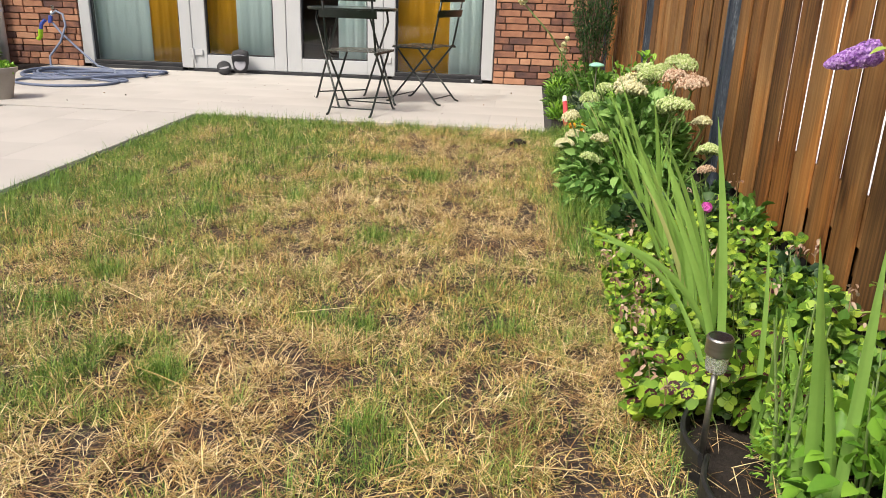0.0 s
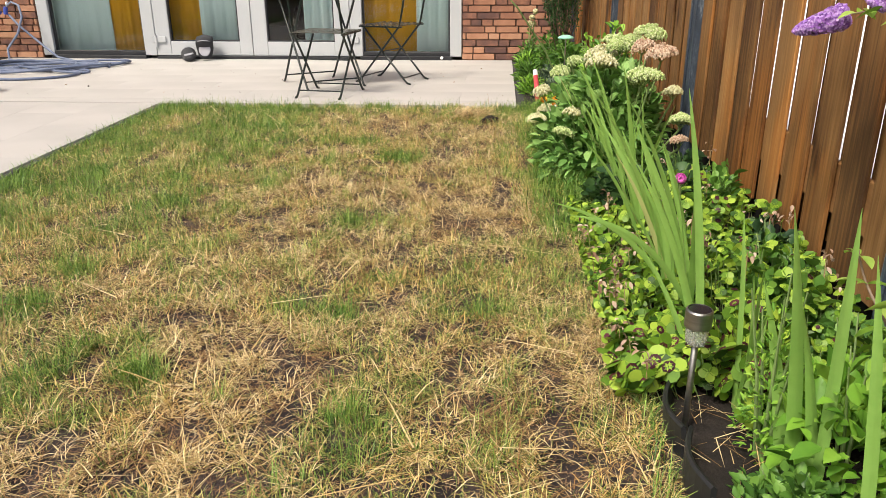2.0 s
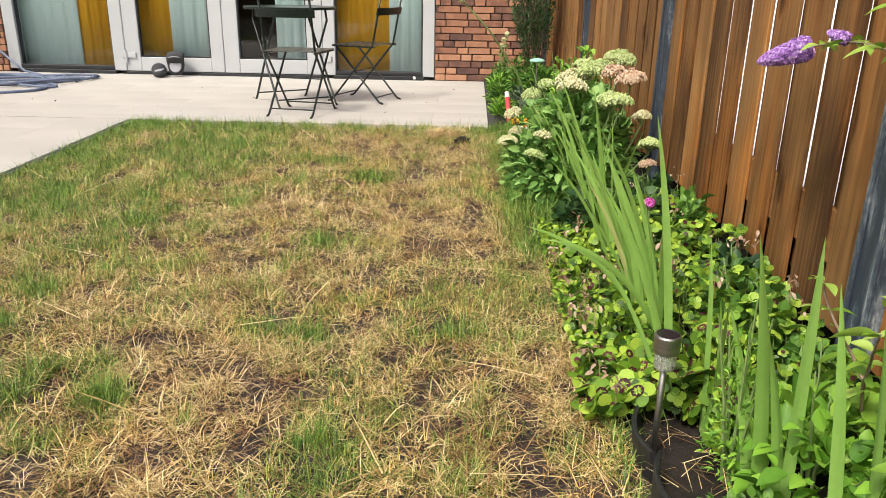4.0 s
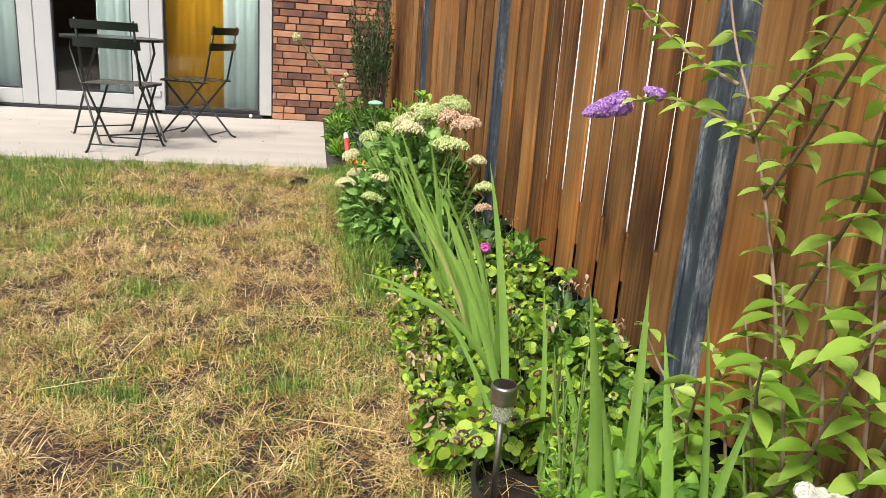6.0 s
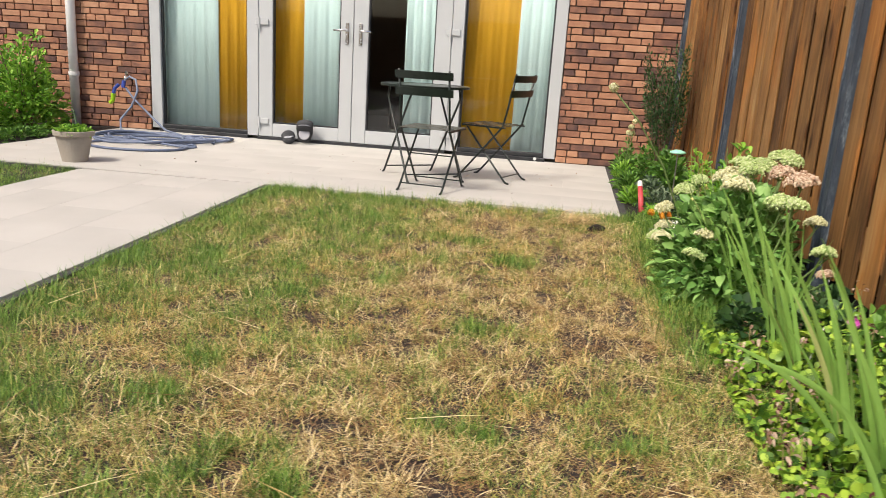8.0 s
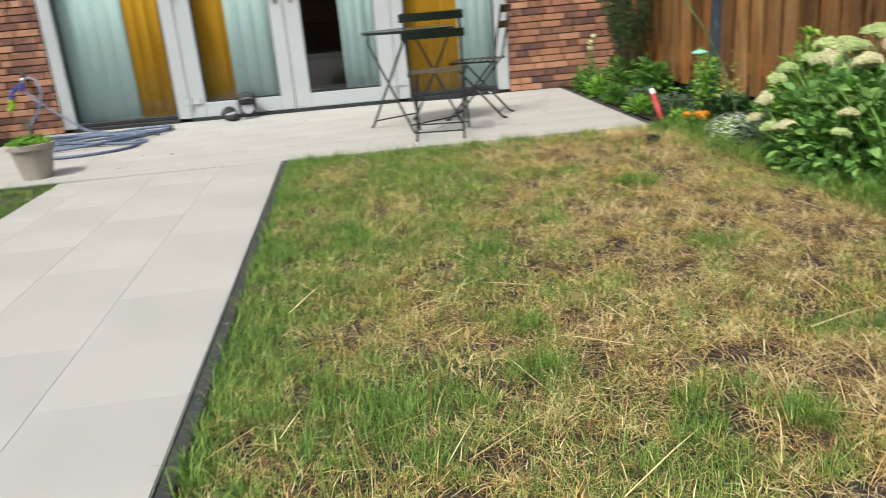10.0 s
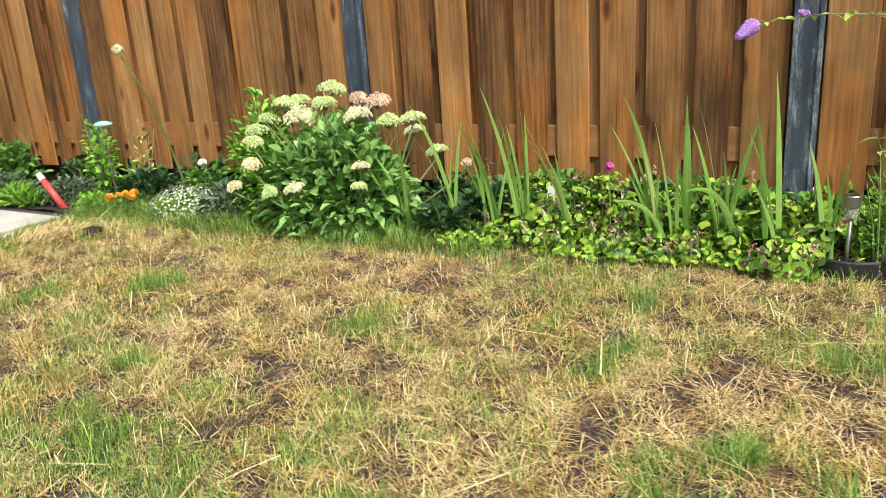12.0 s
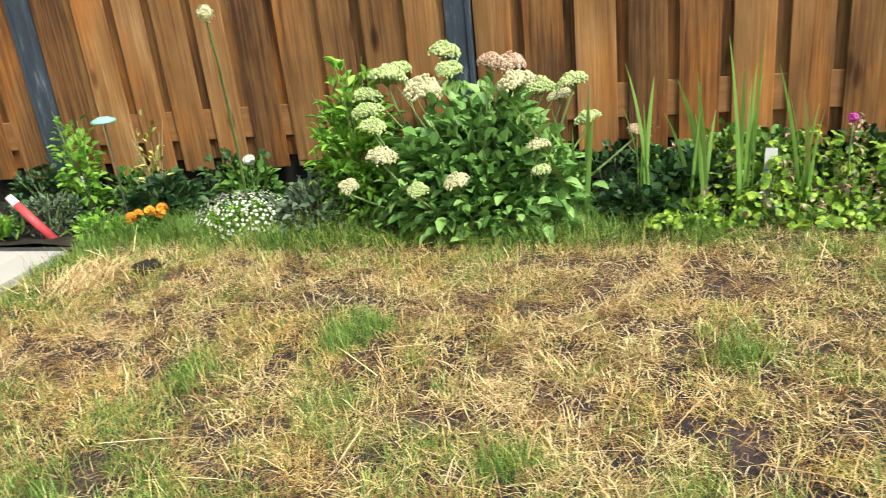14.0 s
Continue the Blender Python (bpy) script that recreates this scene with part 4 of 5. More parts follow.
# dark shrub in the corner by the house
def feathery_shrub(x, y, seed):
    """A loose evergreen: many fanning twigs, each set with small narrow leaves."""
    g = np.random.RandomState(seed)
    t = thing("shrub", pose(x, y, 0), "dark green feathery evergreen shrub in the corner by the bricks", "shrub")
    lp, lf, ls = [], [], []
    for k in range(40):
        tip = np.array([g.uniform(-0.24, 0.15), g.uniform(-0.34, 0.34), g.uniform(0.62, 1.16)])
        mid = tip * np.array([0.55, 0.55, 0.55]) + g.normal(0, 0.03, 3)
        part("stem", tube(bmesh.new(), [(0, 0, -0.02), mid, tip], 0.006, 5, 0.0015), BROWN_STEM, t)
        for u in g.uniform(0.42, 1.02, 110):
            c = mid * (2 - 2 * u) + tip * (2 * u - 1) if u > 0.5 else mid * 2 * u
            lp.append(c + g.normal(0, 0.014, 3))
            lf.append((tip - mid) * 1.6 + g.normal(0, 0.35, 3))
            ls.append(g.uniform(0.022, 0.045))
    part("foliage", leaves("foliage", np.array(lp), np.array(lf), np.array(ls), DARK_LEAF, 0.28, rng=g), None, t)


feathery_shrub(0.94, 6.1, 2)
# mixed greenery by the slabs
bush("leafy_plant", 0.86, 6.1, 0.24, 0.36, 0.36, 800, 0.06, MID_LEAF, "mid-green leafy perennial beside the slabs", "plant", 0.4, 10, 3)
bush("leafy_plant", 0.93, 5.55, 0.18, 0.34, 0.38, 720, 0.065, MID_LEAF, "broad mid-green perennial below the fence", "plant", 0.55, 10, 4)
bush("leafy_plant", 0.76, 5.3, 0.18, 0.3, 0.17, 520, 0.04, GREY_LEAF, "grey-green low perennial beside the slabs", "plant", 0.5, 8, 5)
bush("leafy_plant", 0.8, 4.75, 0.2, 0.26, 0.17, 560, 0.035, GREY_LEAF, "grey-green cushion plant by the red stake", "plant", 0.4, 8, 6)
bush("tall_perennial", 1.0, 4.68, 0.1, 0.11, 0.56, 330, 0.05, LIGHT_LEAF, "tall yellow-green perennial before a fence post", "plant", 0.5, 6, 7)
bush("yellowing_plant", 1.0, 4.3, 0.1, 0.11, 0.44, 100, 0.045, GRASS_OLIVE, "thin yellowing perennial going to seed", "plant", 0.35, 8, 8, 0.05, 0.2, DRY_STEM)
bush("leafy_plant", 0.95, 4.25, 0.2, 0.24, 0.2, 460, 0.06, DARK_LEAF, "dark green leafy perennial below the fence", "plant", 0.55, 8, 9)
bush("leafy_plant", 1.05, 3.85, 0.12, 0.2, 0.24, 220, 0.055, MID_LEAF, "mid-green seedling plants below the fence", "plant", 0.45, 6, 10)
bush("leafy_plant", 0.82, 3.45, 0.2, 0.22, 0.2, 460, 0.045, GREY_LEAF, "grey-green leafy clump beside the white flowers", "plant", 0.45, 8, 11)
bush("fresh_leafy_plant", 0.94, 3.27, 0.2, 0.22, 0.66, 1300, 0.06, LIGHT_LEAF, "fresh light green plant with upright leafy stems", "plant", 0.36, 9, 12, 0.02, 0.4)
bush("leafy_plant", 0.72, 4.42, 0.1, 0.15, 0.1, 200, 0.035, LIGHT_LEAF, "small light green seedlings at the lawn's edge", "plant", 0.5, 4, 13)

for k, (x, y, h) in enumerate(((0.585, 4.95, 0.1), (0.58, 5.5, 0.12), (0.59, 6.05, 0.14), (0.6, 6.6, 0.16))):
    bush("leafy_plant", x + 0.03, y, 0.09, 0.24, h * 1.3, 240, 0.085, (LIGHT_LEAF, MID_LEAF)[k % 2], "low spiky green plants beside the slab edge", "plant", 0.16, 5, 14 + k, 0.0, 0.2, None, 1.6)

# roses with cream blooms near the bricks
rng = np.random.RandomState(21)
rose = bush("cream_rose", 0.66, 6.4, 0.1, 0.12, 0.36, 160, 0.05, MID_LEAF, "slender plant with cream blooms near the bricks", "plant", 0.5, 5, 21)


def bloom(parent, p, r, material, n=26, seed=1, label="", name="bloom"):
    g = np.random.RandomState(seed)
    d = unit(g, n, 0.6)
    pts = np.array([p]) + d * r * 0.6
    return part(name, rounds(name, pts, d, g.uniform(0.35, 0.6, n) * r, material, 6, 0.3), None, parent, label)


for i, (x, y, z) in enumerate(((0.0, 0.0, 0.45), (0.02, 0.03, 0.39), (-0.02, -0.04, 0.4), (0.03, 0.0, 0.5))):
    bloom(rose, (x, y, z), 0.028, FLORET_CREAM, 26, i, "cream bloom")
    part("stem", tube(bmesh.new(), [(0.01, 0.0, 0.0), (x * 0.6, y * 0.6, z * 0.6), (x, y, z)], 0.003, 5), STEM, rose)

# white alyssum cushion and orange flowers
aly = bush("alyssum", 0.8, 3.76, 0.17, 0.22, 0.12, 700, 0.022, LIGHT_LEAF, "low cushion of small white flowers at the lawn's edge", "flowering plant", 0.35, 6, 22)
d = unit(rng, 620, 0.7)
d[:, 2] = np.abs(d[:, 2])
part("blossom", rounds("blossom", d * np.array([[0.18, 0.23, 0.135]]) * rng.uniform(0.9, 1.06, (620, 1)), d + unit(rng, 620) * 0.3, rng.uniform(0.004, 0.0075, 620), WHITE_PETAL, 5, 0.1), None, aly, "tiny white flowers", kind="stuff")
ora = bush("marigold", 0.72, 4.17, 0.06, 0.07, 0.06, 90, 0.03, MID_LEAF, "low orange and yellow flowering plant by the lawn", "flowering plant", 0.5, 4, 23)
for i in range(6):
    x, y = rng.uniform(-0.05, 0.05), rng.uniform(-0.06, 0.06)
    bloom(ora, (x, y, 0.06 + rng.uniform(0, 0.03)), 0.026, ORANGE_PETAL, 18, 30 + i, "orange bloom")
wht = bush("white_flower", 0.99, 3.8, 0.04, 0.04, 0.16, 40, 0.04, MID_LEAF, "small plant with one round white bloom", "flowering plant", 0.5, 3, 24)
bloom(wht, (0, 0, 0.225), 0.028, WHITE_PETAL, 30, 40, "white bloom")
part("stem", tube(bmesh.new(), [(0, 0, 0), (0, 0, 0.215)], 0.003, 5), STEM, wht)

# leaning allium
al = thing("allium", None, "tall leaning allium stem with a round pale seed head", "flowering plant")
part("stem", tube(bmesh.new(), [(0.8, 3.74, 0.0), (0.75, 3.7, 0.2), (0.63, 3.63, 0.45), (0.47, 3.54, 0.68), (0.315, 3.455, 0.84)], 0.0062, 7, 0.004), STEM, al, smooth=True)
d = unit(rng, 260)
part("seed_head", rounds("seed_head", np.array([[0.312, 3.452, 0.852]]) + d * rng.uniform(0.016, 0.027, (260, 1)), d, rng.uniform(0.003, 0.0055, 260), FLORET_CREAM, 5, 0.3), None, al, "round pale seed head")


# ---------------------------------------------------------------- sedum
def umbel_mesh(name, r, material, seed):
    """A flat, lumpy flower head of many little florets with the spokes below."""
    g = np.random.RandomState(seed)
    bm = bmesh.new()
    lobes = [(g.uniform(-0.6, 0.6) * r, g.uniform(-0.45, 0.45) * r, g.uniform(0.42, 0.6) * r) for _ in range(6)] + [(0, 0, 0.7 * r)]
    ico = []
    for k in range(800):
        lx, ly, lr = lobes[g.randint(len(lobes))]
        a, q = g.uniform(0, 6.28), math.sqrt(g.uniform(0, 1))
        x, y = lx + lr * q * math.cos(a), ly + lr * q * math.sin(a)
        z = 0.72 * lr * math.sqrt(max(0, 1 - q * q)) * (1 if k % 5 else 0.3) + g.uniform(-0.003, 0.003) - 0.12 * (x * x + y * y) / r
        ico.append((x, y, z, g.uniform(0.055, 0.085) * r))
    for x, y, z, s in ico:
        bmesh.ops.create_icosphere(bm, subdivisions=1, radius=s, matrix=pose(x, y, z, g.uniform(0, 90), 0, g.uniform(0, 90)))
    me = mesh_of(name, bm, material, False)
    return me


HEADS = {}
for key, mat in (("green", FLORET_GREEN), ("cream", FLORET_CREAM), ("peach", FLORET_PEACH)):
    HEADS[key] = [umbel_mesh("flower_head", 0.05, mat, s + len(key)) for s in (1, 2)]

SED = (0.86, 2.76)
sed = bush("sedum", SED[0], SED[1], 0.34, 0.46, 0.6, 3300, 0.064, SEDUM_LEAF, "large sedum clump with flat pale green and peach flower heads", "flowering plant", 0.52, 26, 31, 0.0, 0.3)
HEAD_ROWS = [(1.07, 2.92, 0.60, "green", 1.15), (1.075, 2.66, 0.535, "peach", 1.15), (0.89, 2.92, 0.36, "peach", 0.95), (0.976, 2.54, 0.455, "green", 1.1), (0.6, 3.05, 0.31, "cream", 0.95), (0.56, 2.78, 0.224, "cream", 0.8), (1.0, 2.72, 0.555, "peach", 1.0), (0.95, 3.12, 0.53, "green", 1.3), (1.02, 3.08, 0.55, "green", 0.9), (0.86, 2.95, 0.49, "cream", 1.4), (0.93, 2.86, 0.545, "green", 1.0), (0.82, 2.6, 0.5, "cream", 1.2), (0.99, 2.42, 0.47, "green", 0.95), (0.7, 2.52, 0.3, "cream", 0.8), (0.66, 2.5, 0.22, "green", 0.75), (0.55, 2.92, 0.2, "green", 0.7), (0.75, 3.14, 0.44, "green", 0.95), (0.68, 3.1, 0.4, "green", 0.9), (1.1, 2.48, 0.4, "cream", 0.8), (1.12, 2.38, 0.3, "green", 0.9), (1.08, 2.2, 0.26, "peach", 0.6), (0.62, 3.2, 0.2, "cream", 0.7), (0.9, 3.2, 0.47, "green", 1.0), (0.97, 2.64, 0.42, "green", 0.8)]
grs = np.random.RandomState(8)
for i, (x, y, z, key, s) in enumerate(HEAD_ROWS):
    o = part("flower_head", HEADS[key][i % 2], None, sed, {"green": "pale green flower head", "cream": "cream flower head", "peach": "peach flower head"}[key])
    o.matrix_basis = pose(x - SED[0], y - SED[1], z, grs.uniform(-16, 16), grs.uniform(-16, 16), grs.uniform(0, 360)) @ Matrix.Diagonal((s * 1.18, s * 1.18, s * 1.5, 1))
    bx, by = (x - SED[0]) * 0.45, (y - SED[1]) * 0.45
    bm = tube(bmesh.new(), [(bx, by, 0), ((x - SED[0]) * 0.8, (y - SED[1]) * 0.8, z * 0.55), (x - SED[0], y - SED[1], z - 0.03)], 0.0045, 6)
    for k in range(9):
        a = 6.283 * k / 9
        tube(bm, [(x - SED[0], y - SED[1], z - 0.032), (x - SED[0] + 0.028 * s * math.cos(a), y - SED[1] + 0.028 * s * math.sin(a), z - 0.002)], 0.0016, 4)
    part("flower_stem", bm, STEM, sed)


# ---------------------------------------------------------------- sword leaves
def sword_between(base, tip, width, seed, bow=0.0):
    """One ribbed sword leaf from its base to its tip, starting steeply and bowing over."""
    g = random.Random(seed)
    base, tip = Vector(base), Vector(tip)
    span = tip - base
    ctrl = base + Vector((span.x * 0.3, span.y * 0.3, span.z * (0.58 + bow)))
    face = Vector((g.uniform(-0.5, 0.5), -1, g.uniform(-0.1, 0.3))) if width > 0.034 or g.random() < 0.3 else Vector((-1, g.uniform(-0.9, 0.3), 0.1))
    bm, rows, n = bmesh.new(), [], 14
    for i in range(n + 1):
        u = i / n
        c = base * (1 - u) ** 2 + ctrl * 2 * u * (1 - u) + tip * u * u
        d = ((ctrl - base) * (1 - u) + (tip - ctrl) * u).normalized()
        turned = face + Vector((0.5 * u * g.choice((1, 1)), 0.2 * u, 0))
        s = d.cross(turned).normalized() * (width * 0.5 * (0.72 + 0.75 * u) * (1 - u ** 1.9) + 0.0004)
        rib = s.cross(d).normalized() * s.length * 0.16
        rows.append([bm.verts.new(c - s), bm.verts.new(c - s * 0.1 + rib), bm.verts.new(c + s * 0.1 + rib), bm.verts.new(c + s)])
    for a, b in zip(rows, rows[1:]):
        for k in range(3):
            bm.faces.new((a[k], a[k + 1], b[k + 1], b[k]))
    return bm


def sword_clump(x, y, tips, seed, width=0.023, extra=2):
    """A fan of sword leaves; tips: (x, y, z) of the leading leaves, with shorter ones beside them."""
    g = random.Random(seed)
    t = thing("gladiolus", pose(x, y, 0), "clump of upright sword-shaped light green leaves", "plant", "gladiolus clumps along the border")
    for k, (tx, ty, tz) in enumerate(tips):
        for j in range(1 + extra):
            f = 1.0 if j == 0 else g.uniform(0.55, 0.88)
            off = Vector((g.uniform(-0.02, 0.02), g.uniform(-0.03, 0.03), -0.01))
            tip = Vector(((tx - x) * f + (g.uniform(-0.05, 0.07) if j else 0), (ty - y) * f + (g.uniform(-0.06, 0.06) if j else 0), tz * f))
            dry = (seed + k) % 5 == 0 and j == 0 and y > 0.8
            part("leaf", sword_between(off, tip, width * g.uniform(0.8, 1.1) * (0.8 if j else 1), seed * 37 + k * 5 + j, g.uniform(-0.06, 0.08)), DRY_BLADE if dry else BLADE_LEAF, t, smooth=True)
    return t


sword_clump(0.83, 2.39, ((0.6, 2.6, 0.5), (0.72, 2.34, 0.5), (0.66, 2.46, 0.44)), 40)
sword_clump(0.87, 2.16, ((0.66, 2.22, 0.57), (0.92, 2.13, 0.48)), 41)
sword_clump(0.88, 1.98, ((0.7, 2.0, 0.52), (0.74, 2.06, 0.5), (1.0, 1.97, 0.44)), 42)
sword_clump(0.87, 1.83, ((0.68, 1.91, 0.63), (0.78, 1.8, 0.6)), 43)
sword_clump(0.88, 1.64, ((0.7, 1.76, 0.53), (0.62, 1.7, 0.46)), 44)
sword_clump(0.89, 1.28, ((0.7, 1.3, 0.42), (0.62, 1.34, 0.6), (0.66, 1.4, 0.5)), 45)
sword_clump(0.9, 1.2, ((0.69, 1.15, 0.6), (0.74, 1.27, 0.51)), 46)
sword_clump(0.9, 1.06, ((0.7, 1.11, 0.56), (0.82, 0.94, 0.5)), 47)
sword_clump(0.86, 0.88, ((0.775, 0.89, 0.66), (0.68, 0.96, 0.5)), 48, 0.026, 1)
sword_clump(0.92, 0.72, ((0.89, 0.79, 0.42), (0.9, 0.66, 0.36)), 49)
sword_clump(0.93, 0.47, ((0.873, 0.5, 0.525), (0.88, 0.6, 0.35)), 50, 0.04, 0)
sword_clump(0.96, 0.4, ((0.957, 0.45, 0.54), (0.925, 0.55, 0.36)), 51, 0.04, 0)
sword_clump(0.97, 0.22, ((0.975, 0.3, 0.58), (1.03, 0.2, 0.5)), 52, 0.032, 1)

# arching leaf over the lawn and a stray low one
arch = thing("gladiolus", pose(0.9, 1.0, 0), "long sword leaf arching out over the lawn", "plant", "gladiolus clumps along the border")
part("leaf", sword_between((0, 0, 0.0), (-0.33, 0.12, 0.3), 0.026, 77, 0.45), BLADE_LEAF, arch, smooth=True)
part("leaf", sword_between((-0.03, 0.25, 0.02), (-0.36, 0.36, 0.26), 0.02, 78, 0.3), BLADE_LEAF, arch, smooth=True)

# ---------------------------------------------------------------- four-leaved clover carpet
rng = np.random.RandomState(52)
carpet = thing("wood_sorrel", pose(0.98, 1.4, 0), "carpet of lime green four-part leaves with purple centres", "plant", kind="stuff")


def clover_patch(n, y0, y1, hmax, seed):
    g = np.random.RandomState(seed)
    x = 0.66 + 0.58 * g.uniform(0, 1, n)
    y = g.uniform(y0, y1, n)
    lumps = np.array([noise.noise(Vector((a * 4.2, b * 4.2, seed))) for a, b in zip(x, y)])
    edge = np.clip((x - 0.64 - 0.13 * np.array([noise.noise(Vector((b * 3.1, 0, 4))) for b in y])) / 0.36, 0.2, 1)
    z = (0.06 + hmax * (0.62 + 0.4 * lumps)) * edge * g.uniform(0.2, 1.15, n)
    ok = ((y > 0.72) | (x > 0.9)) & ((y > 0.95) | (g.uniform(0, 1, n) < 0.7))
    return np.stack([x - 0.98, y - 1.4, z], 1)[ok], g


pos, g = clover_patch(2300, 0.6, 2.15, 0.175, 61)
nrm = unit(g, len(pos), 1.0)
nrm[:, 0] -= 0.35
nrm /= np.linalg.norm(nrm, axis=1, keepdims=True)
tang = np.cross(nrm, unit(g, len(pos)))
tang /= np.linalg.norm(tang, axis=1, keepdims=True)
bita = np.cross(nrm, tang)
big = (pos[:, 1] < -0.42) & (pos[:, 0] < 0.0)
size = g.uniform(0.006, 0.013, len(pos)) * np.where(big, 1.65, 1.0)
allp, alln, alls = [], [], []
for k in range(4):
    a = math.pi / 2 * k
    d = tang * math.cos(a) + bita * math.sin(a)
    allp.append(pos + d * size[:, None] * 0.95)
    alln.append(nrm + d * 0.25)
    alls.append(size)
part("leaves", rounds("leaves", np.concatenate(allp), np.concatenate(alln), np.concatenate(alls), CLOVER, 8, 0.06), None, carpet)
sel = g.uniform(0, 1, len(pos)) < np.where(big, 0.85, 0.2)
part("leaf_centres", rounds("leaf_centres", pos[sel] + nrm[sel] * 0.003, nrm[sel], size[sel] * 0.8, PURPLE_EYE, 7, 0.15), None, carpet, "purple leaf centres")
bm = bmesh.new()
for p in pos[::3]:
    tube(bm, [(p[0] * 0.96 + 0.02, p[1], -0.01), (p[0], p[1], p[2])], 0.0014, 4, cap=False)
part("stalks", bm, STEM, carpet)
# dried little flower clusters above the carpet
fl = pos[g.permutation(len(pos))[:44]] + np.array([[0, 0, 0.06]])
pts = np.repeat(fl, 9, 0) + g.normal(0, 0.011, (44 * 9, 3))
part("dry_flowers", leaves("dry_flowers", pts, unit(g, len(pts), -0.2), g.uniform(0.012, 0.024, len(pts)), ROSY, 0.5, rng=g), None, carpet, "faded pink-brown flower clusters")
bm = bmesh.new()
for p in fl:
    tube(bm, [(p[0] + 0.01, p[1], 0.02), (p[0], p[1], p[2])], 0.0014, 4, cap=False)
part("flower_stalks", bm, DRY_STEM, carpet)

bush("leafy_plant", 1.0, 2.05, 0.2, 0.22, 0.24, 620, 0.05, DARK_LEAF, "dark green ivy-like plant between sword leaves", "plant", 0.75, 9, 71)
bush("leafy_plant", 0.86, 2.2, 0.16, 0.18, 0.14, 380, 0.045, DARK_LEAF, "low dark green round-leaved plant", "plant", 0.8, 7, 72)
bush("leafy_plant", 1.1, 1.75, 0.12, 0.3, 0.24, 420, 0.045, MID_LEAF, "mid-green plant along the fence foot", "plant", 0.6, 7, 73)
bush("leafy_plant", 1.1, 1.1, 0.12, 0.3, 0.26, 420, 0.05, MID_LEAF, "mid-green plant along the fence foot", "plant", 0.6, 7, 74)
bush("leafy_plant", 1.02, 0.45, 0.16, 0.24, 0.3, 460, 0.055, LIGHT_LEAF, "light green leafy plant below the butterfly bush", "plant", 0.5, 9, 75)
bush("leafy_plant", 1.1, 0.2, 0.12, 0.24, 0.42, 520, 0.05, LIGHT_LEAF, "light green leafy shoots at the foot of the butterfly bush", "plant", 0.42, 9, 78, 0.0, 0.3)
bush("leafy_plant", 1.02, -0.12, 0.16, 0.18, 0.48, 620, 0.055, MID_LEAF, "light green leafy shoots at the foot of the butterfly bush", "plant", 0.42, 9, 79, 0.0, 0.3)
for k, y in enumerate((0.75, 1.35, 1.9, 2.3, 3.45, 3.95, 4.45, 5.0, 5.9)):
    bush("leafy_plant", fence_x(y) - 0.09, y, 0.09, 0.28, 0.21 + 0.03 * (k % 3), 300, 0.045, (MID_LEAF, DARK_LEAF)[k % 2], "green plants growing along the fence foot", "plant", 0.55, 5, 120 + k)
bush("feathery_plant", 0.91, 0.55, 0.07, 0.08, 0.4, 420, 0.02, LIGHT_LEAF, "thin feathery yellow-green flowering stems", "plant", 0.3, 7, 76, 0.02, 0.25)
bush("leafy_plant", 0.88, 0.3, 0.12, 0.16, 0.13, 520, 0.034, MID_LEAF, "low green lobed plant behind the black edging", "plant", 0.5, 5, 77)

pk = thing("pink_flower", pose(0.926, 1.489, 0), "small bright pink bloom above the leaves", "flowering plant")
part("stem", tube(bmesh.new(), [(0.02, 0, 0), (0, 0, 0.29)], 0.003, 5), STEM, pk)
bloom(pk, (0, 0, 0.302), 0.019, PINK_PETAL, 40, 5, "bright pink bloom")
lb = thing("plant_label", pose(0.9, 1.75, 0, 12, 0, 70), "small white plant label in the soil", "plant label")
part("tag", boxes((-0.02, 0.02, -0.001, 0.001, -0.03, 0.21), bevel=0.0006), WHITE, lb)
wf = thing("white_flower", pose(0.95, -0.06, 0), "white phlox-like bloom low in the border", "flowering plant")
part("stem", tube(bmesh.new(), [(0.02, 0, 0), (0, 0, 0.455)], 0.004, 5), STEM, wf)
for i in range(11):
    bloom(wf, (rng.uniform(-0.026, 0.026), rng.uniform(-0.026, 0.026), 0.455 + rng.uniform(0, 0.02)), 0.013, WHITE_PETAL, 40, 80 + i, "white bloom")

# ---------------------------------------------------------------- butterfly bush
bud = thing("butterfly_bush", None, "butterfly bush with long arching stems and purple flowers", "shrub")
g = np.random.RandomState(91)
STEMS = [[(1.13, 0.32, 0), (1.125, 0.3, 0.28), (1.12, 0.34, 0.53), (1.12, 0.48, 0.79), (1.12, 0.6, 0.95), (1.11, 0.68, 1.15), (1.08, 0.74, 1.4)],
         [(1.12, 0.488, 0.79), (1.09, 0.4, 0.845), (1.06, 0.29, 0.91), (1.03, 0.19, 0.985), (1.0, 0.1, 1.07)],
         [(1.12, 0.426, 0.7), (1.08, 0.3, 0.8), (1.04, 0.19, 0.895), (1.0, 0.11, 0.945), (0.97, 0.04, 1.02)],
         [(1.13, 0.33, 0.52), (1.09, 0.22, 0.66), (1.04, 0.12, 0.76), (1.01, 0.08, 0.83), (0.98, 0.03, 0.92)]]
STEMS += [[(1.13, 0.3 - 0.03 * k, 0.05 + 0.03 * k), (1.1 - 0.01 * k, 0.34 - 0.075 * k, 0.2 + 0.05 * k), (1.08 - 0.015 * k, 0.37 - 0.085 * k, 0.36 + 0.07 * k), (1.05 - 0.015 * k, 0.38 - 0.09 * k, 0.46 + 0.085 * k)] for k in range(7)]
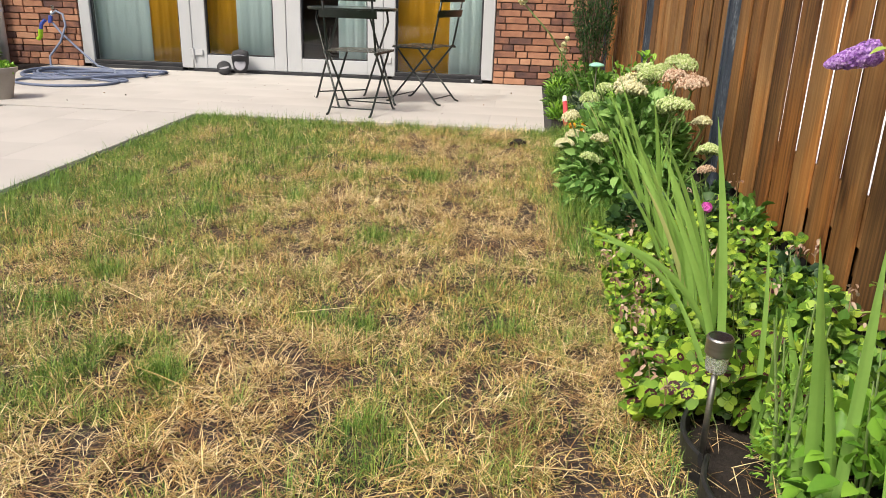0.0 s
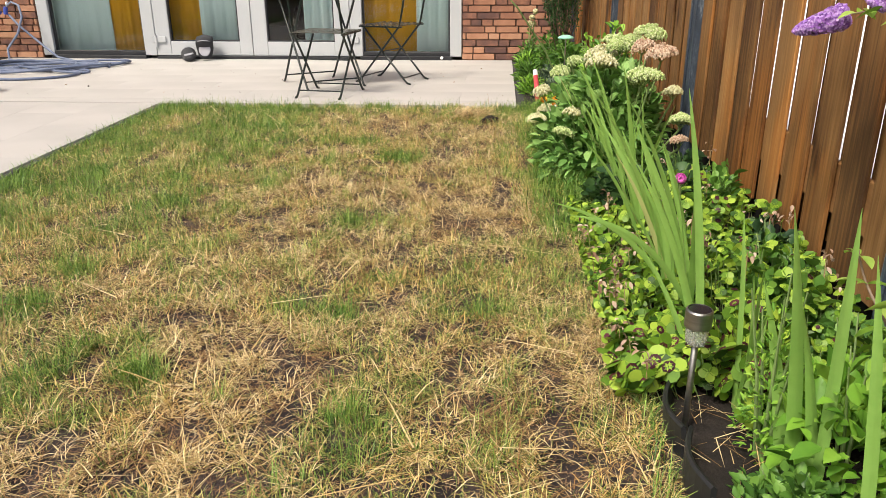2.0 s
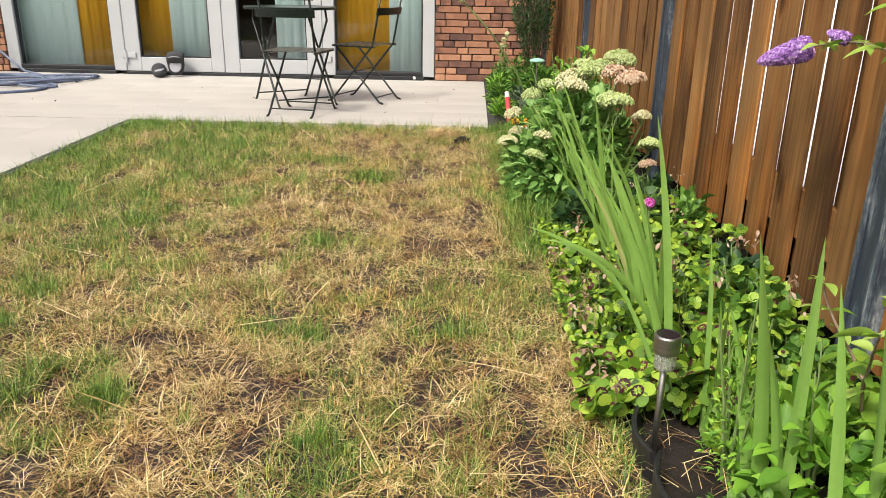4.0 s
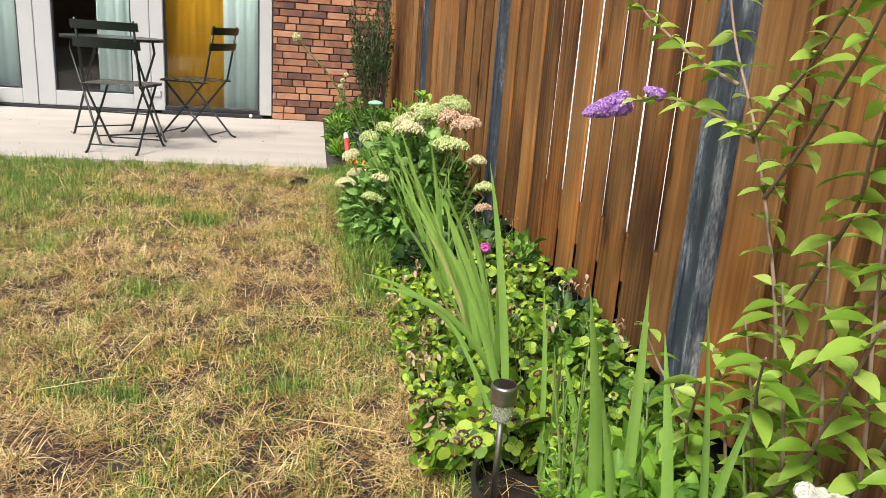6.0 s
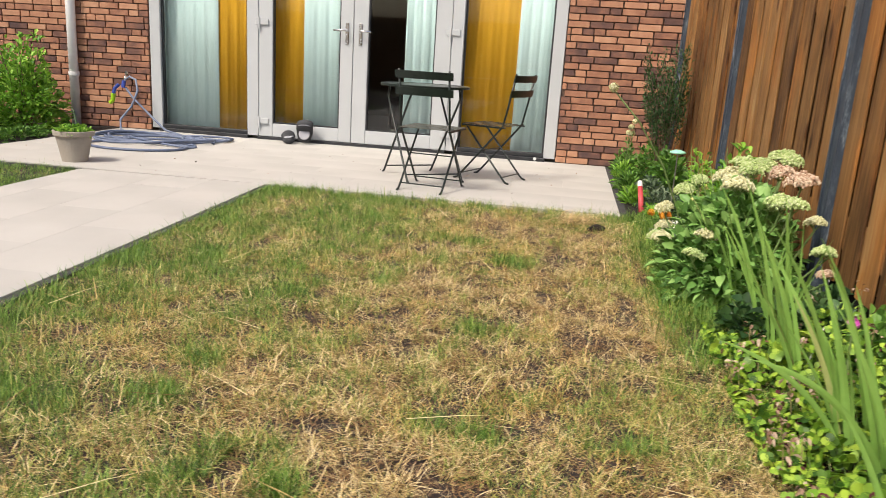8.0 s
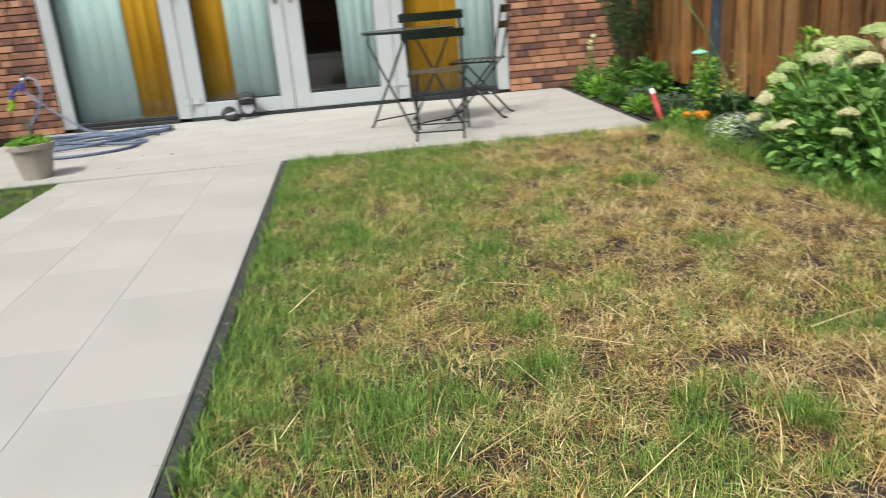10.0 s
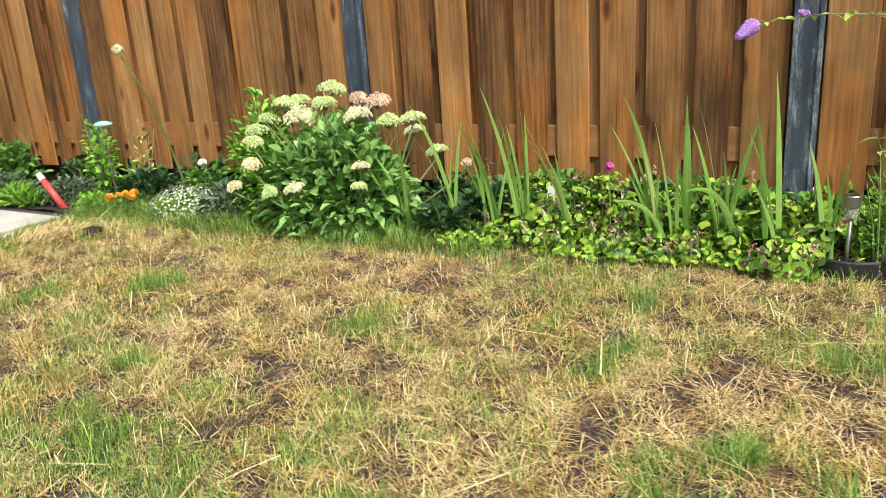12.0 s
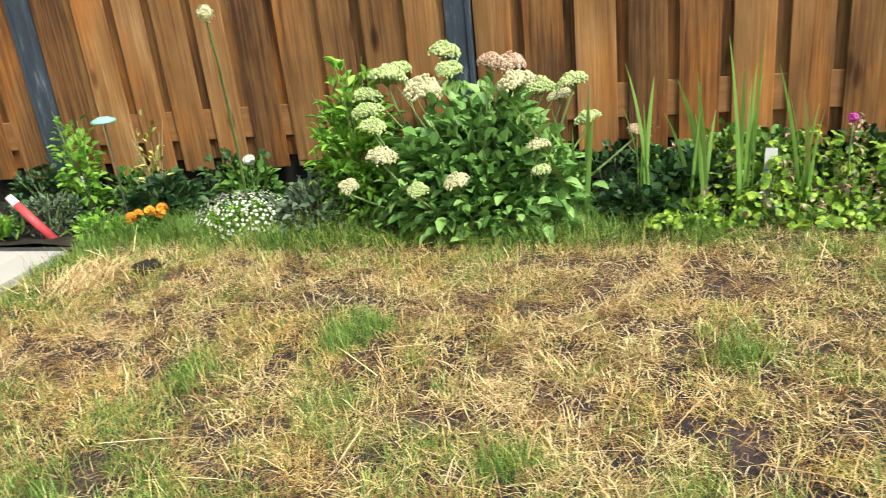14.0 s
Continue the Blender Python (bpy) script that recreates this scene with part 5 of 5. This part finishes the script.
STEMS += [[(1.12, 0.485, 0.782), (1.12, 0.61, 0.809), (1.12, 0.803, 0.822), (1.125, 1.0, 0.802)],
          [(1.12, 0.562, 0.87), (1.11, 0.684, 0.9), (1.1, 0.834, 0.953), (1.1, 0.977, 1.012), (1.05, 1.02, 1.15)],
          [(1.13, 0.34, 0.2), (1.07, 0.26, 0.36), (1.0, 0.18, 0.48), (0.96, 0.12, 0.56)],
          [(1.12, 0.36, 0.1), (1.1, 0.5, 0.25), (1.05, 0.57, 0.36), (1.03, 0.6, 0.44)],
          [(1.12, 0.3, 0.2), (1.04, 0.12, 0.4), (0.99, 0.02, 0.55), (0.95, -0.06, 0.68)]]
STEMS += [[(1.14, 0.2, 0), (1.11, 0.06, 0.5), (1.08, -0.08, 0.9), (1.05, -0.2, 1.2)],
          [(1.13, 0.36, 0.3), (1.1, 0.22, 0.48), (1.06, 0.1, 0.62), (1.02, 0.0, 0.72)],
          [(1.12, 0.3, 0.15), (1.02, 0.2, 0.26), (0.98, 0.1, 0.34), (0.95, 0.03, 0.4)],
          [(1.13, 0.4, 0.05), (1.06, 0.42, 0.24), (1.02, 0.36, 0.36), (0.99, 0.3, 0.44)]]
lp, lf, ls = [], [], []
for st in STEMS:
    pts = [Vector(p) for p in st]
    fine = []
    for i in range(len(pts) - 1):
        p0, p1, p2, p3 = pts[max(i - 1, 0)], pts[i], pts[i + 1], pts[min(i + 2, len(pts) - 1)]
        for k in range(6):
            t = k / 6
            fine.append(0.5 * ((2 * p1) + (p2 - p0) * t + (2 * p0 - 5 * p1 + 4 * p2 - p3) * t * t + (3 * p1 - p0 - 3 * p2 + p3) * t ** 3))
    fine.append(pts[-1])
    part("stem", tube(bmesh.new(), fine, 0.0042, 6, 0.0016), PALE_BARK, bud, smooth=True)
    gone, node = 0.0, 0
    for p, q in zip(fine, fine[1:]):
        gone += (q - p).length
        if gone < 0.04 or q.z < 0.12:
            continue
        gone, node = 0.0, node + 1
        a = (math.pi / 2 if node % 2 else 0.0) + g.uniform(-0.4, 0.4)
        for s in (0, math.pi):
            lp.append(q), lf.append(Vector((math.cos(a + s), math.sin(a + s), g.uniform(-0.05, 0.45)))), ls.append(g.uniform(0.042, 0.07))
            if g.uniform() < 0.55:
                lp.append(q), lf.append(Vector((math.cos(a + s + 0.6), math.sin(a + s + 0.6), 0.7))), ls.append(g.uniform(0.022, 0.045))
part("foliage", leaves("foliage", np.array(lp), np.array(lf), np.array(ls), BUDDLEIA_LEAF, 0.4, 0.07, 0.42, rng=g, oval=True), None, bud)


def panicle(p0, p1, r, n, seed):
    h = np.random.RandomState(seed)
    p0, p1 = np.array(p0), np.array(p1)
    u = h.uniform(0, 1, n)
    rad = r * (1 - u) ** 0.45 * (0.6 + 0.4 * np.minimum(1, u * 8))
    d = unit(h, n)
    ax = (p1 - p0) / np.linalg.norm(p1 - p0)
    d = d - np.outer(d @ ax, ax)
    d /= np.linalg.norm(d, axis=1, keepdims=True)
    pts = p0 + np.outer(u, p1 - p0) + d * rad[:, None] * h.uniform(0.7, 1.12, (n, 1))
    return rounds("flower", pts, d + ax * 0.2 + unit(h, n) * 0.6, h.uniform(0.002, 0.0038, n), PURPLE_FLORET, 5, 0.35)


part("flower", panicle((1.125, 1.013, 0.8), (1.03, 1.06, 0.76), 0.029, 2600, 1), None, bud, "long purple flower spike")
part("flower", panicle((1.12, 0.84, 0.825), (1.09, 0.87, 0.838), 0.014, 420, 2), None, bud, "small purple flower")
part("flower", panicle((1.05, 1.02, 1.15), (0.95, 1.05, 1.1), 0.026, 1200, 3), None, bud, "purple flower spike")

# planting by the downpipe
bush("hedge_shrub", -5.25, 6.2, 0.4, 0.5, 1.0, 2600, 0.07, LIGHT_LEAF, "light green leafy shrub before the downpipe", "shrub", 0.5, 16, 95, 0.0, 0.35, BROWN_STEM)
bush("hedge_shrub", -5.5, 5.3, 0.55, 0.6, 1.0, 2400, 0.075, MID_LEAF, "mid-green leafy shrub in the bed by the path", "shrub", 0.5, 16, 96, 0.0, 0.35, BROWN_STEM)
bush("leafy_plant", -4.86, 5.6, 0.12, 0.5, 0.12, 420, 0.05, MID_LEAF, "low green plants along the slab edge", "plant", 0.5, 8, 97)

# ---------------------------------------------------------------- grass
CLUMPS = [(-0.43, 0.78, 0.10), (-0.58, 0.86, 0.10), (-0.5, 0.58, 0.09), (0.06, 0.59, 0.11), (-0.23, 0.68, 0.06), (0.31, 1.2, 0.06), (-0.05, 1.13, 0.09), (-0.19, 1.17, 0.08), (-1.03, 1.63, 0.16), (-0.89, 3.02, 0.2), (-0.13, 2.94, 0.12), (0.44, 1.66, 0.14), (-0.64, 0.86, 0.12), (-0.45, 0.75, 0.07), (-0.93, 1.38, 0.1), (-0.97, 1.12, 0.1), (-0.41, 2.83, 0.1), (-0.12, 2.89, 0.1), (-0.64, 2.41, 0.12), (-0.36, 3.29, 0.12), (-0.2, 1.92, 0.1), (-1.5, 1.0, 0.3), (-1.6, 2.6, 0.35), (-1.2, 3.8, 0.4), (-0.95, 2.1, 0.2), (0.55, 3.4, 0.22), (0.6, 2.6, 0.2), (0.62, 2.0, 0.1)]
BARE = [(-0.09, 0.57, 0.05), (0.05, 1.02, 0.06), (0.22, 0.81, 0.06), (-0.35, 2.09, 0.06), (0.15, 3.12, 0.13), (0.52, 0.49, 0.05), (0.5, 0.89, 0.06), (0.3, 2.23, 0.07), (-0.51, 1.97, 0.07), (-0.64, 2.72, 0.06), (-0.52, 3.21, 0.05), (0.0, 1.5, 0.05), (-0.8, 1.9, 0.06)]
STEP = 0.04


def lawn_fields(x0, x1, y0, y1):
    nx, ny = int((x1 - x0) / STEP) + 2, int((y1 - y0) / STEP) + 2
    a, b, c, d = (np.zeros((nx, ny)) for _ in range(4))
    for i in range(nx):
        for j in range(ny):
            x, y = x0 + i * STEP, y0 + j * STEP
            a[i, j] = noise.fractal(Vector((x * 1.6, y * 1.6, 3.0)), 0.9, 2.0, 4)
            b[i, j] = noise.noise(Vector((x * 9.0, y * 9.0, 7.0)))
            c[i, j] = noise.noise(Vector((x * 7.0, y * 7.0, 21.0))) + 0.6 * noise.noise(Vector((x * 15.0, y * 15.0, 2.0)))
            d[i, j] = noise.noise(Vector((x * 2.6, y * 2.6, 33.0))) + 0.5 * noise.noise(Vector((x * 8.0, y * 8.0, 40.0)))
    return a, b, c, d


def grass(x0, x1, y0, y1, n, seed, names, parent_label, green_bias, left=None):
    g = np.random.RandomState(seed)
    fa, fb, fc, fd = lawn_fields(x0, x1, y0, y1)
    x, y = g.uniform(x0, x1, n), g.uniform(y0, y1, n)
    heading = g.uniform(0, 6.283, n)
    tufts = max(1, n // 45)
    tx, ty, tb = g.uniform(x0, x1, tufts), g.uniform(y0, y1, tufts), g.normal(0, 0.32, tufts)
    own = g.randint(0, tufts, n)
    inside = g.uniform(0, 1, n) < 0.6
    dx, dy = g.normal(0, 0.011, n), g.normal(0, 0.011, n)
    x = np.clip(np.where(inside, tx[own] + dx, x), x0, x1 - 0.001)
    y = np.clip(np.where(inside, ty[own] + dy, y), y0, y1 - 0.001)
    heading = np.where(inside, np.arctan2(dy, dx) + g.normal(0, 0.5, n), heading)
    bias = np.where(inside, tb[own], 0.0)
    ix, iy = ((x - x0) / STEP).astype(int), ((y - y0) / STEP).astype(int)
    green = 0.5 * fa[ix, iy] + 0.45 * fb[ix, iy] + green_bias
    tall = np.ones(n)
    if left is not None:
        keep = (x > left(y) + 0.047) & ((x < 0.735) | (y > 0.9))
        green += 0.5 * np.exp(-((x - left(y)) / 0.17) ** 2) + 0.35 * np.exp(-((y - 4.38) / 0.25) ** 2) + 0.3 * np.clip(-x - 0.3, 0, 1)
        green += 0.75 * np.clip((x - 0.5) / 0.2, 0, 1) * np.clip((y - 1.7) / 0.5, 0, 1)
        tall += 0.9 * np.clip((x - 0.5) / 0.2, 0, 1) * np.clip((y - 1.9) / 0.5, 0, 1) + 0.25 * np.exp(-((y - 4.36) / 0.06) ** 2)
        for cx, cy, r in CLUMPS:
            w = np.exp(-((x - cx) ** 2 + (y - cy) ** 2) / (r * 0.75) ** 2)
            green += (0.6 + 1.1 * fb[ix, iy]) * w * (1.0 if r < 0.13 else 0.45)
            tall += 0.35 * w * (r < 0.13)
        for cx, cy, r in BARE:
            keep &= g.uniform(0, 1, n) > 0.85 * np.exp(-((x - cx) ** 2 + (y - cy) ** 2) / r ** 2)
        keep &= g.uniform(0, 1, n) < np.clip(0.72 + fb[ix, iy] * 1.7 + 0.8 * green, 0.12, 1)
        keep &= y < 4.4 + 0.02 * np.sin(x * 23) + 0.012 * np.sin(x * 61)
    else:
        keep = np.ones(n, bool)
    u = g.uniform(0, 1, n)
    pick = green + bias + g.normal(0, 0.22, n)
    kinds = np.where(pick > 0.42, 0, np.where(pick > 0.1, 1, np.where(1.5 * fc[ix, iy] + g.normal(0, 0.25, n) > 0.42, 3, np.where(0.9 * fd[ix, iy] + g.normal(0, 0.2, n) > 0.26, 4, 2))))
    for k, (nm, mat, lab) in enumerate(zip((*names, "dead_lawn_grass", "golden_lawn_grass"), (GRASS_GREEN, GRASS_OLIVE, GRASS_STRAW, GRASS_DEAD, GRASS_GOLD), (*parent_label, "flattened brown dead grass of the lawn", "golden yellow dry grass of the lawn"))):
        s = keep & (kinds == k)
        m = int(s.sum())
        base = np.stack([x[s], y[s], np.full(m, -0.026) + 0.004 * g.uniform(0, 1, m)], 1)
        lean = np.abs(g.normal((0.5, 0.9, 1.32, 1.42, 1.2)[k], (0.35, 0.45, 0.35, 0.2, 0.4)[k], m))
        length = g.gamma(5, (0.0082, 0.0078, 0.0085, 0.007, 0.008)[k], m) * tall[s]
        if k >= 2:
            base[:, 2] += g.uniform(0, 0.022, m)
        width = g.uniform(0.0009, (0.0021, 0.0023, 0.0025, 0.0023, 0.0023)[k], m)
        me = blades(nm, base, heading[s], np.minimum(lean, 1.62), np.minimum(length, 0.13), width, mat, curl=(0.45, 0.6, 0.4, 0.2, 0.5)[k])
        tagged(new(nm, me), lab, "grass", kind="stuff")


grass(-1.96, 0.86, 0.2, 4.42, 540000, 101, ("lawn_grass", "fading_lawn_grass", "dry_lawn_grass"), ("green blades and tufts in the patchy lawn", "yellowing blades of the parched lawn", "matted straw-coloured dead grass of the lawn"), 0.0, path_edge)
grass(-1.86, 0.86, -3.9, 0.2, 60000, 103, ("lawn_grass", "fading_lawn_grass", "dry_lawn_grass"), ("green blades of the lawn's near end", "yellowing blades of the lawn's near end", "dry blades of the lawn's near end"), 0.05, path_edge)
grass(-6.9, -4.9, -2.0, 4.36, 26000, 104, ("lawn_grass", "fading_lawn_grass", "dry_lawn_grass"), ("green blades of the small second lawn's far side", "yellowing blades of the small second lawn's far side", "few dry blades of the small second lawn's far side"), 0.95)
grass(-5.0, -3.38, 0.6, 4.36, 70000, 102, ("lawn_grass", "fading_lawn_grass", "dry_lawn_grass"), ("green blades of the small second lawn", "yellowing blades of the small second lawn", "few dry blades of the small second lawn"), 0.95)

# short litter lying on the soil between the blades
g = np.random.RandomState(110)
n = 80000
base = np.stack([g.uniform(-1.9, 0.86, n), g.uniform(0.2, 4.38, n), g.uniform(-0.021, -0.012, n)], 1)
base = base[(base[:, 0] < 0.735) | (base[:, 1] > 0.9)]
n = len(base)
me = blades("lawn_litter", base, g.uniform(0, 6.283, n), g.uniform(1.25, 1.6, n), g.uniform(0.008, 0.035, n), g.uniform(0.001, 0.003, n), THATCH_BITS, 0.2)
tagged(new("lawn_litter", me), "brown dead grass litter on the lawn soil", "grass", kind="stuff")
# long dry stalks lying on the lawn
g = np.random.RandomState(111)
n = 230
base = np.stack([g.uniform(-1.7, 0.7, n), g.uniform(-0.2, 4.2, n), g.uniform(0.0, 0.02, n)], 1)
me = blades("dry_stalks", base, g.uniform(0, 6.283, n), g.uniform(1.35, 1.55, n), g.uniform(0.1, 0.3, n), g.uniform(0.002, 0.004, n), GRASS_STRAW, 0.08)
tagged(new("dry_stalks", me), "long dry stalks lying on the parched lawn", "grass", kind="stuff")
# stray tufts at the path edge
g = np.random.RandomState(112)
n = 560
yy = np.concatenate([g.uniform(-0.5, 4.3, n - 60), np.full(60, 0.86) + g.normal(0, 0.03, 60)])
base = np.stack([path_edge(yy) + 0.045 + np.abs(g.normal(0, 0.02, n)), yy, np.full(n, -0.015)], 1)
me = blades("edge_grass", base, g.normal(math.pi, 1.2, n), np.abs(g.normal(0.6, 0.3, n)), g.uniform(0.04, 0.1, n), g.uniform(0.002, 0.0035, n), GRASS_GREEN, 0.6)
tagged(new("edge_grass", me), "green grass fringe along the slab edge", "grass", kind="stuff")

# grass growing up against the black edging
g = np.random.RandomState(114)
n = 240
yy = g.uniform(-0.2, 0.95, n)
base = np.stack([0.705 + g.normal(0, 0.014, n), yy, np.full(n, -0.015)], 1)
me = blades("edging_grass", base, g.normal(0.3, 1.4, n), np.abs(g.normal(0.45, 0.3, n)), g.uniform(0.04, 0.1, n), g.uniform(0.0015, 0.003, n), GRASS_GREEN, 0.7)
tagged(new("edging_grass", me), "yellow-green grass growing against the black edging", "grass", kind="stuff")

# long grass under the border plants
g = np.random.RandomState(113)
n = 3000
yy = np.concatenate([g.uniform(1.75, 4.3, n // 2), g.normal(2.75, 0.35, n - n // 2)])
base = np.stack([0.62 + 0.035 * np.sin(yy * 5) + g.normal(0, 0.05, n), yy, np.full(n, -0.015)], 1)
me = blades("long_grass", base, g.normal(math.pi, 1.3, n), np.abs(g.normal(0.55, 0.35, n)), g.gamma(6, 0.014, n), g.uniform(0.0018, 0.0032, n), GRASS_GREEN, 1.0)
tagged(new("long_grass", me), "long uncut green grass along the planted border", "grass", kind="stuff")

# dug hole near the slabs: small heap of dark soil and a matted dry tuft
bm = bmesh.new()
bmesh.ops.create_icosphere(bm, subdivisions=3, radius=1, matrix=pose(0.33, 3.91, -0.005) @ Matrix.Diagonal((0.05, 0.042, 0.032, 1)))
for v in bm.verts:
    v.co += (v.co - Vector((0.33, 3.91, 0))) * (0.35 * noise.noise(v.co * 30) + 0.5 * noise.noise(v.co * 90))
tagged(part("dug_soil", bm, SOIL, smooth=True), "small heap of dark dug-up soil in the lawn", "soil heap")
n = 500
base = np.stack([g.normal(0.18, 0.09, n), g.normal(4.06, 0.05, n), g.uniform(-0.01, 0.03, n)], 1)
me = blades("dry_tuft", base, g.normal(0.2, 0.7, n), g.uniform(1.0, 1.5, n), g.uniform(0.05, 0.14, n), g.uniform(0.002, 0.004, n), GRASS_STRAW, 0.3)
tagged(new("dry_tuft", me), "matted tuft of straw-coloured grass by the soil heap", "grass", kind="stuff")


# ---------------------------------------------------------------- litter, bricks and slabs
g = np.random.RandomState(140)
n = 70
pts = np.stack([g.uniform(-4.5, 0.45, n), g.uniform(4.45, 6.9, n), np.full(n, 0.003)], 1)
tagged(new("leaf_litter", rounds("leaf_litter", pts, unit(g, n, 3.0), g.uniform(0.003, 0.009, n), THATCH_BITS, 5, 0.2)), "tiny dry leaf crumbs scattered on the slabs", "litter", kind="stuff")


def lay_bricks(parent, x0, x1, z1, seed, reach=0.0):
    """Running courses of long thin bricks with dark joints."""
    r = random.Random(seed)
    course, full, joint, depth = 0.0655, 0.224, 0.0095, 0.05
    made = {}

    def brick_mesh(w):
        key = round(w, 2)
        if key not in made:
            bm = box(bmesh.new(), -key / 2, key / 2, 0, depth, 0, course - joint, bevel=0.003)
            made[key] = mesh_of("brick", bm, BRICK)
        return made[key]
    j = 0
    z = 0.0
    while z < z1:
        x = x0 + (0.0, -0.11, -0.06, -0.16)[j % 4] - r.uniform(0, 0.03)
        while x < x1:
            w = full - joint if r.random() < 0.72 else 0.1
            a, b = max(x, x0), min(x + w, x1)
            if b - a > 0.025:
                w2 = round(b - a, 2)
                o = part("brick", brick_mesh(w2), None, parent)
                o.location = ((a + b) / 2, 7.0 + r.uniform(-0.002, 0.003), z + joint / 2)
            x += w + joint
        z += course
        j += 1


lay_bricks(wall_east_core, 0.006, 1.5, 1.9, 1)
lay_bricks(wall_west_core, -6.3, -4.376, 1.9, 2)

patio = thing("patio", label="pale cream concrete slabs of the terrace", category="paving", kind="structure")
path = thing("path", label="pale cream concrete slabs of the garden path", category="paving", kind="structure")
made = {}


def slab(parent, x0, x1, y0, y1, m=None):
    key = (round(x1 - x0, 3), round(y1 - y0, 3))
    if key not in made:
        made[key] = mesh_of("slab", box(bmesh.new(), -key[0] / 2, key[0] / 2, -key[1] / 2, key[1] / 2, -0.04, 0, bevel=0.0007), SLAB)
    o = part("slab", made[key], None, parent)
    o.matrix_basis = (m or Matrix()) @ pose((x0 + x1) / 2, (y0 + y1) / 2, rnd.uniform(-0.0004, 0.0))


J = 0.0009
x = 0.5
row = 0
while x > -4.7:
    xa = max(x - 0.8, -4.72)
    y = 7.0 - 0.002
    k = 0
    while y > 4.43:
        ya = max(y - 0.4, 4.415)
        sh = 0.4 if k % 2 else 0.0
        if sh and x > 0.49:
            slab(patio, 0.1 + J, 0.5, ya + J, y)
        lo, hi = max(xa - sh, -4.72), min(x - sh, 0.5)
        if hi - lo > 0.05:
            slab(patio, lo + J, hi, ya + J, y)
        y = ya
        k += 1
    x = xa
m = pose(path_edge(4.41), 4.41, 0, 0, 0, math.degrees(math.atan(SKEW)))
for c, (xa, xb) in enumerate(((-0.4, -0.004), (-0.8, -0.4), (-1.2, -0.8), (-1.425, -1.2))):
    y = -0.004 - (0.4 if c % 2 else 0.0)
    if c % 2:
        slab(path, xa + J, xb, -0.4 + J, -0.004, m)
    while y > -7:
        slab(path, xa + J, xb, y - 0.8 + J, y, m)
        y -= 0.8
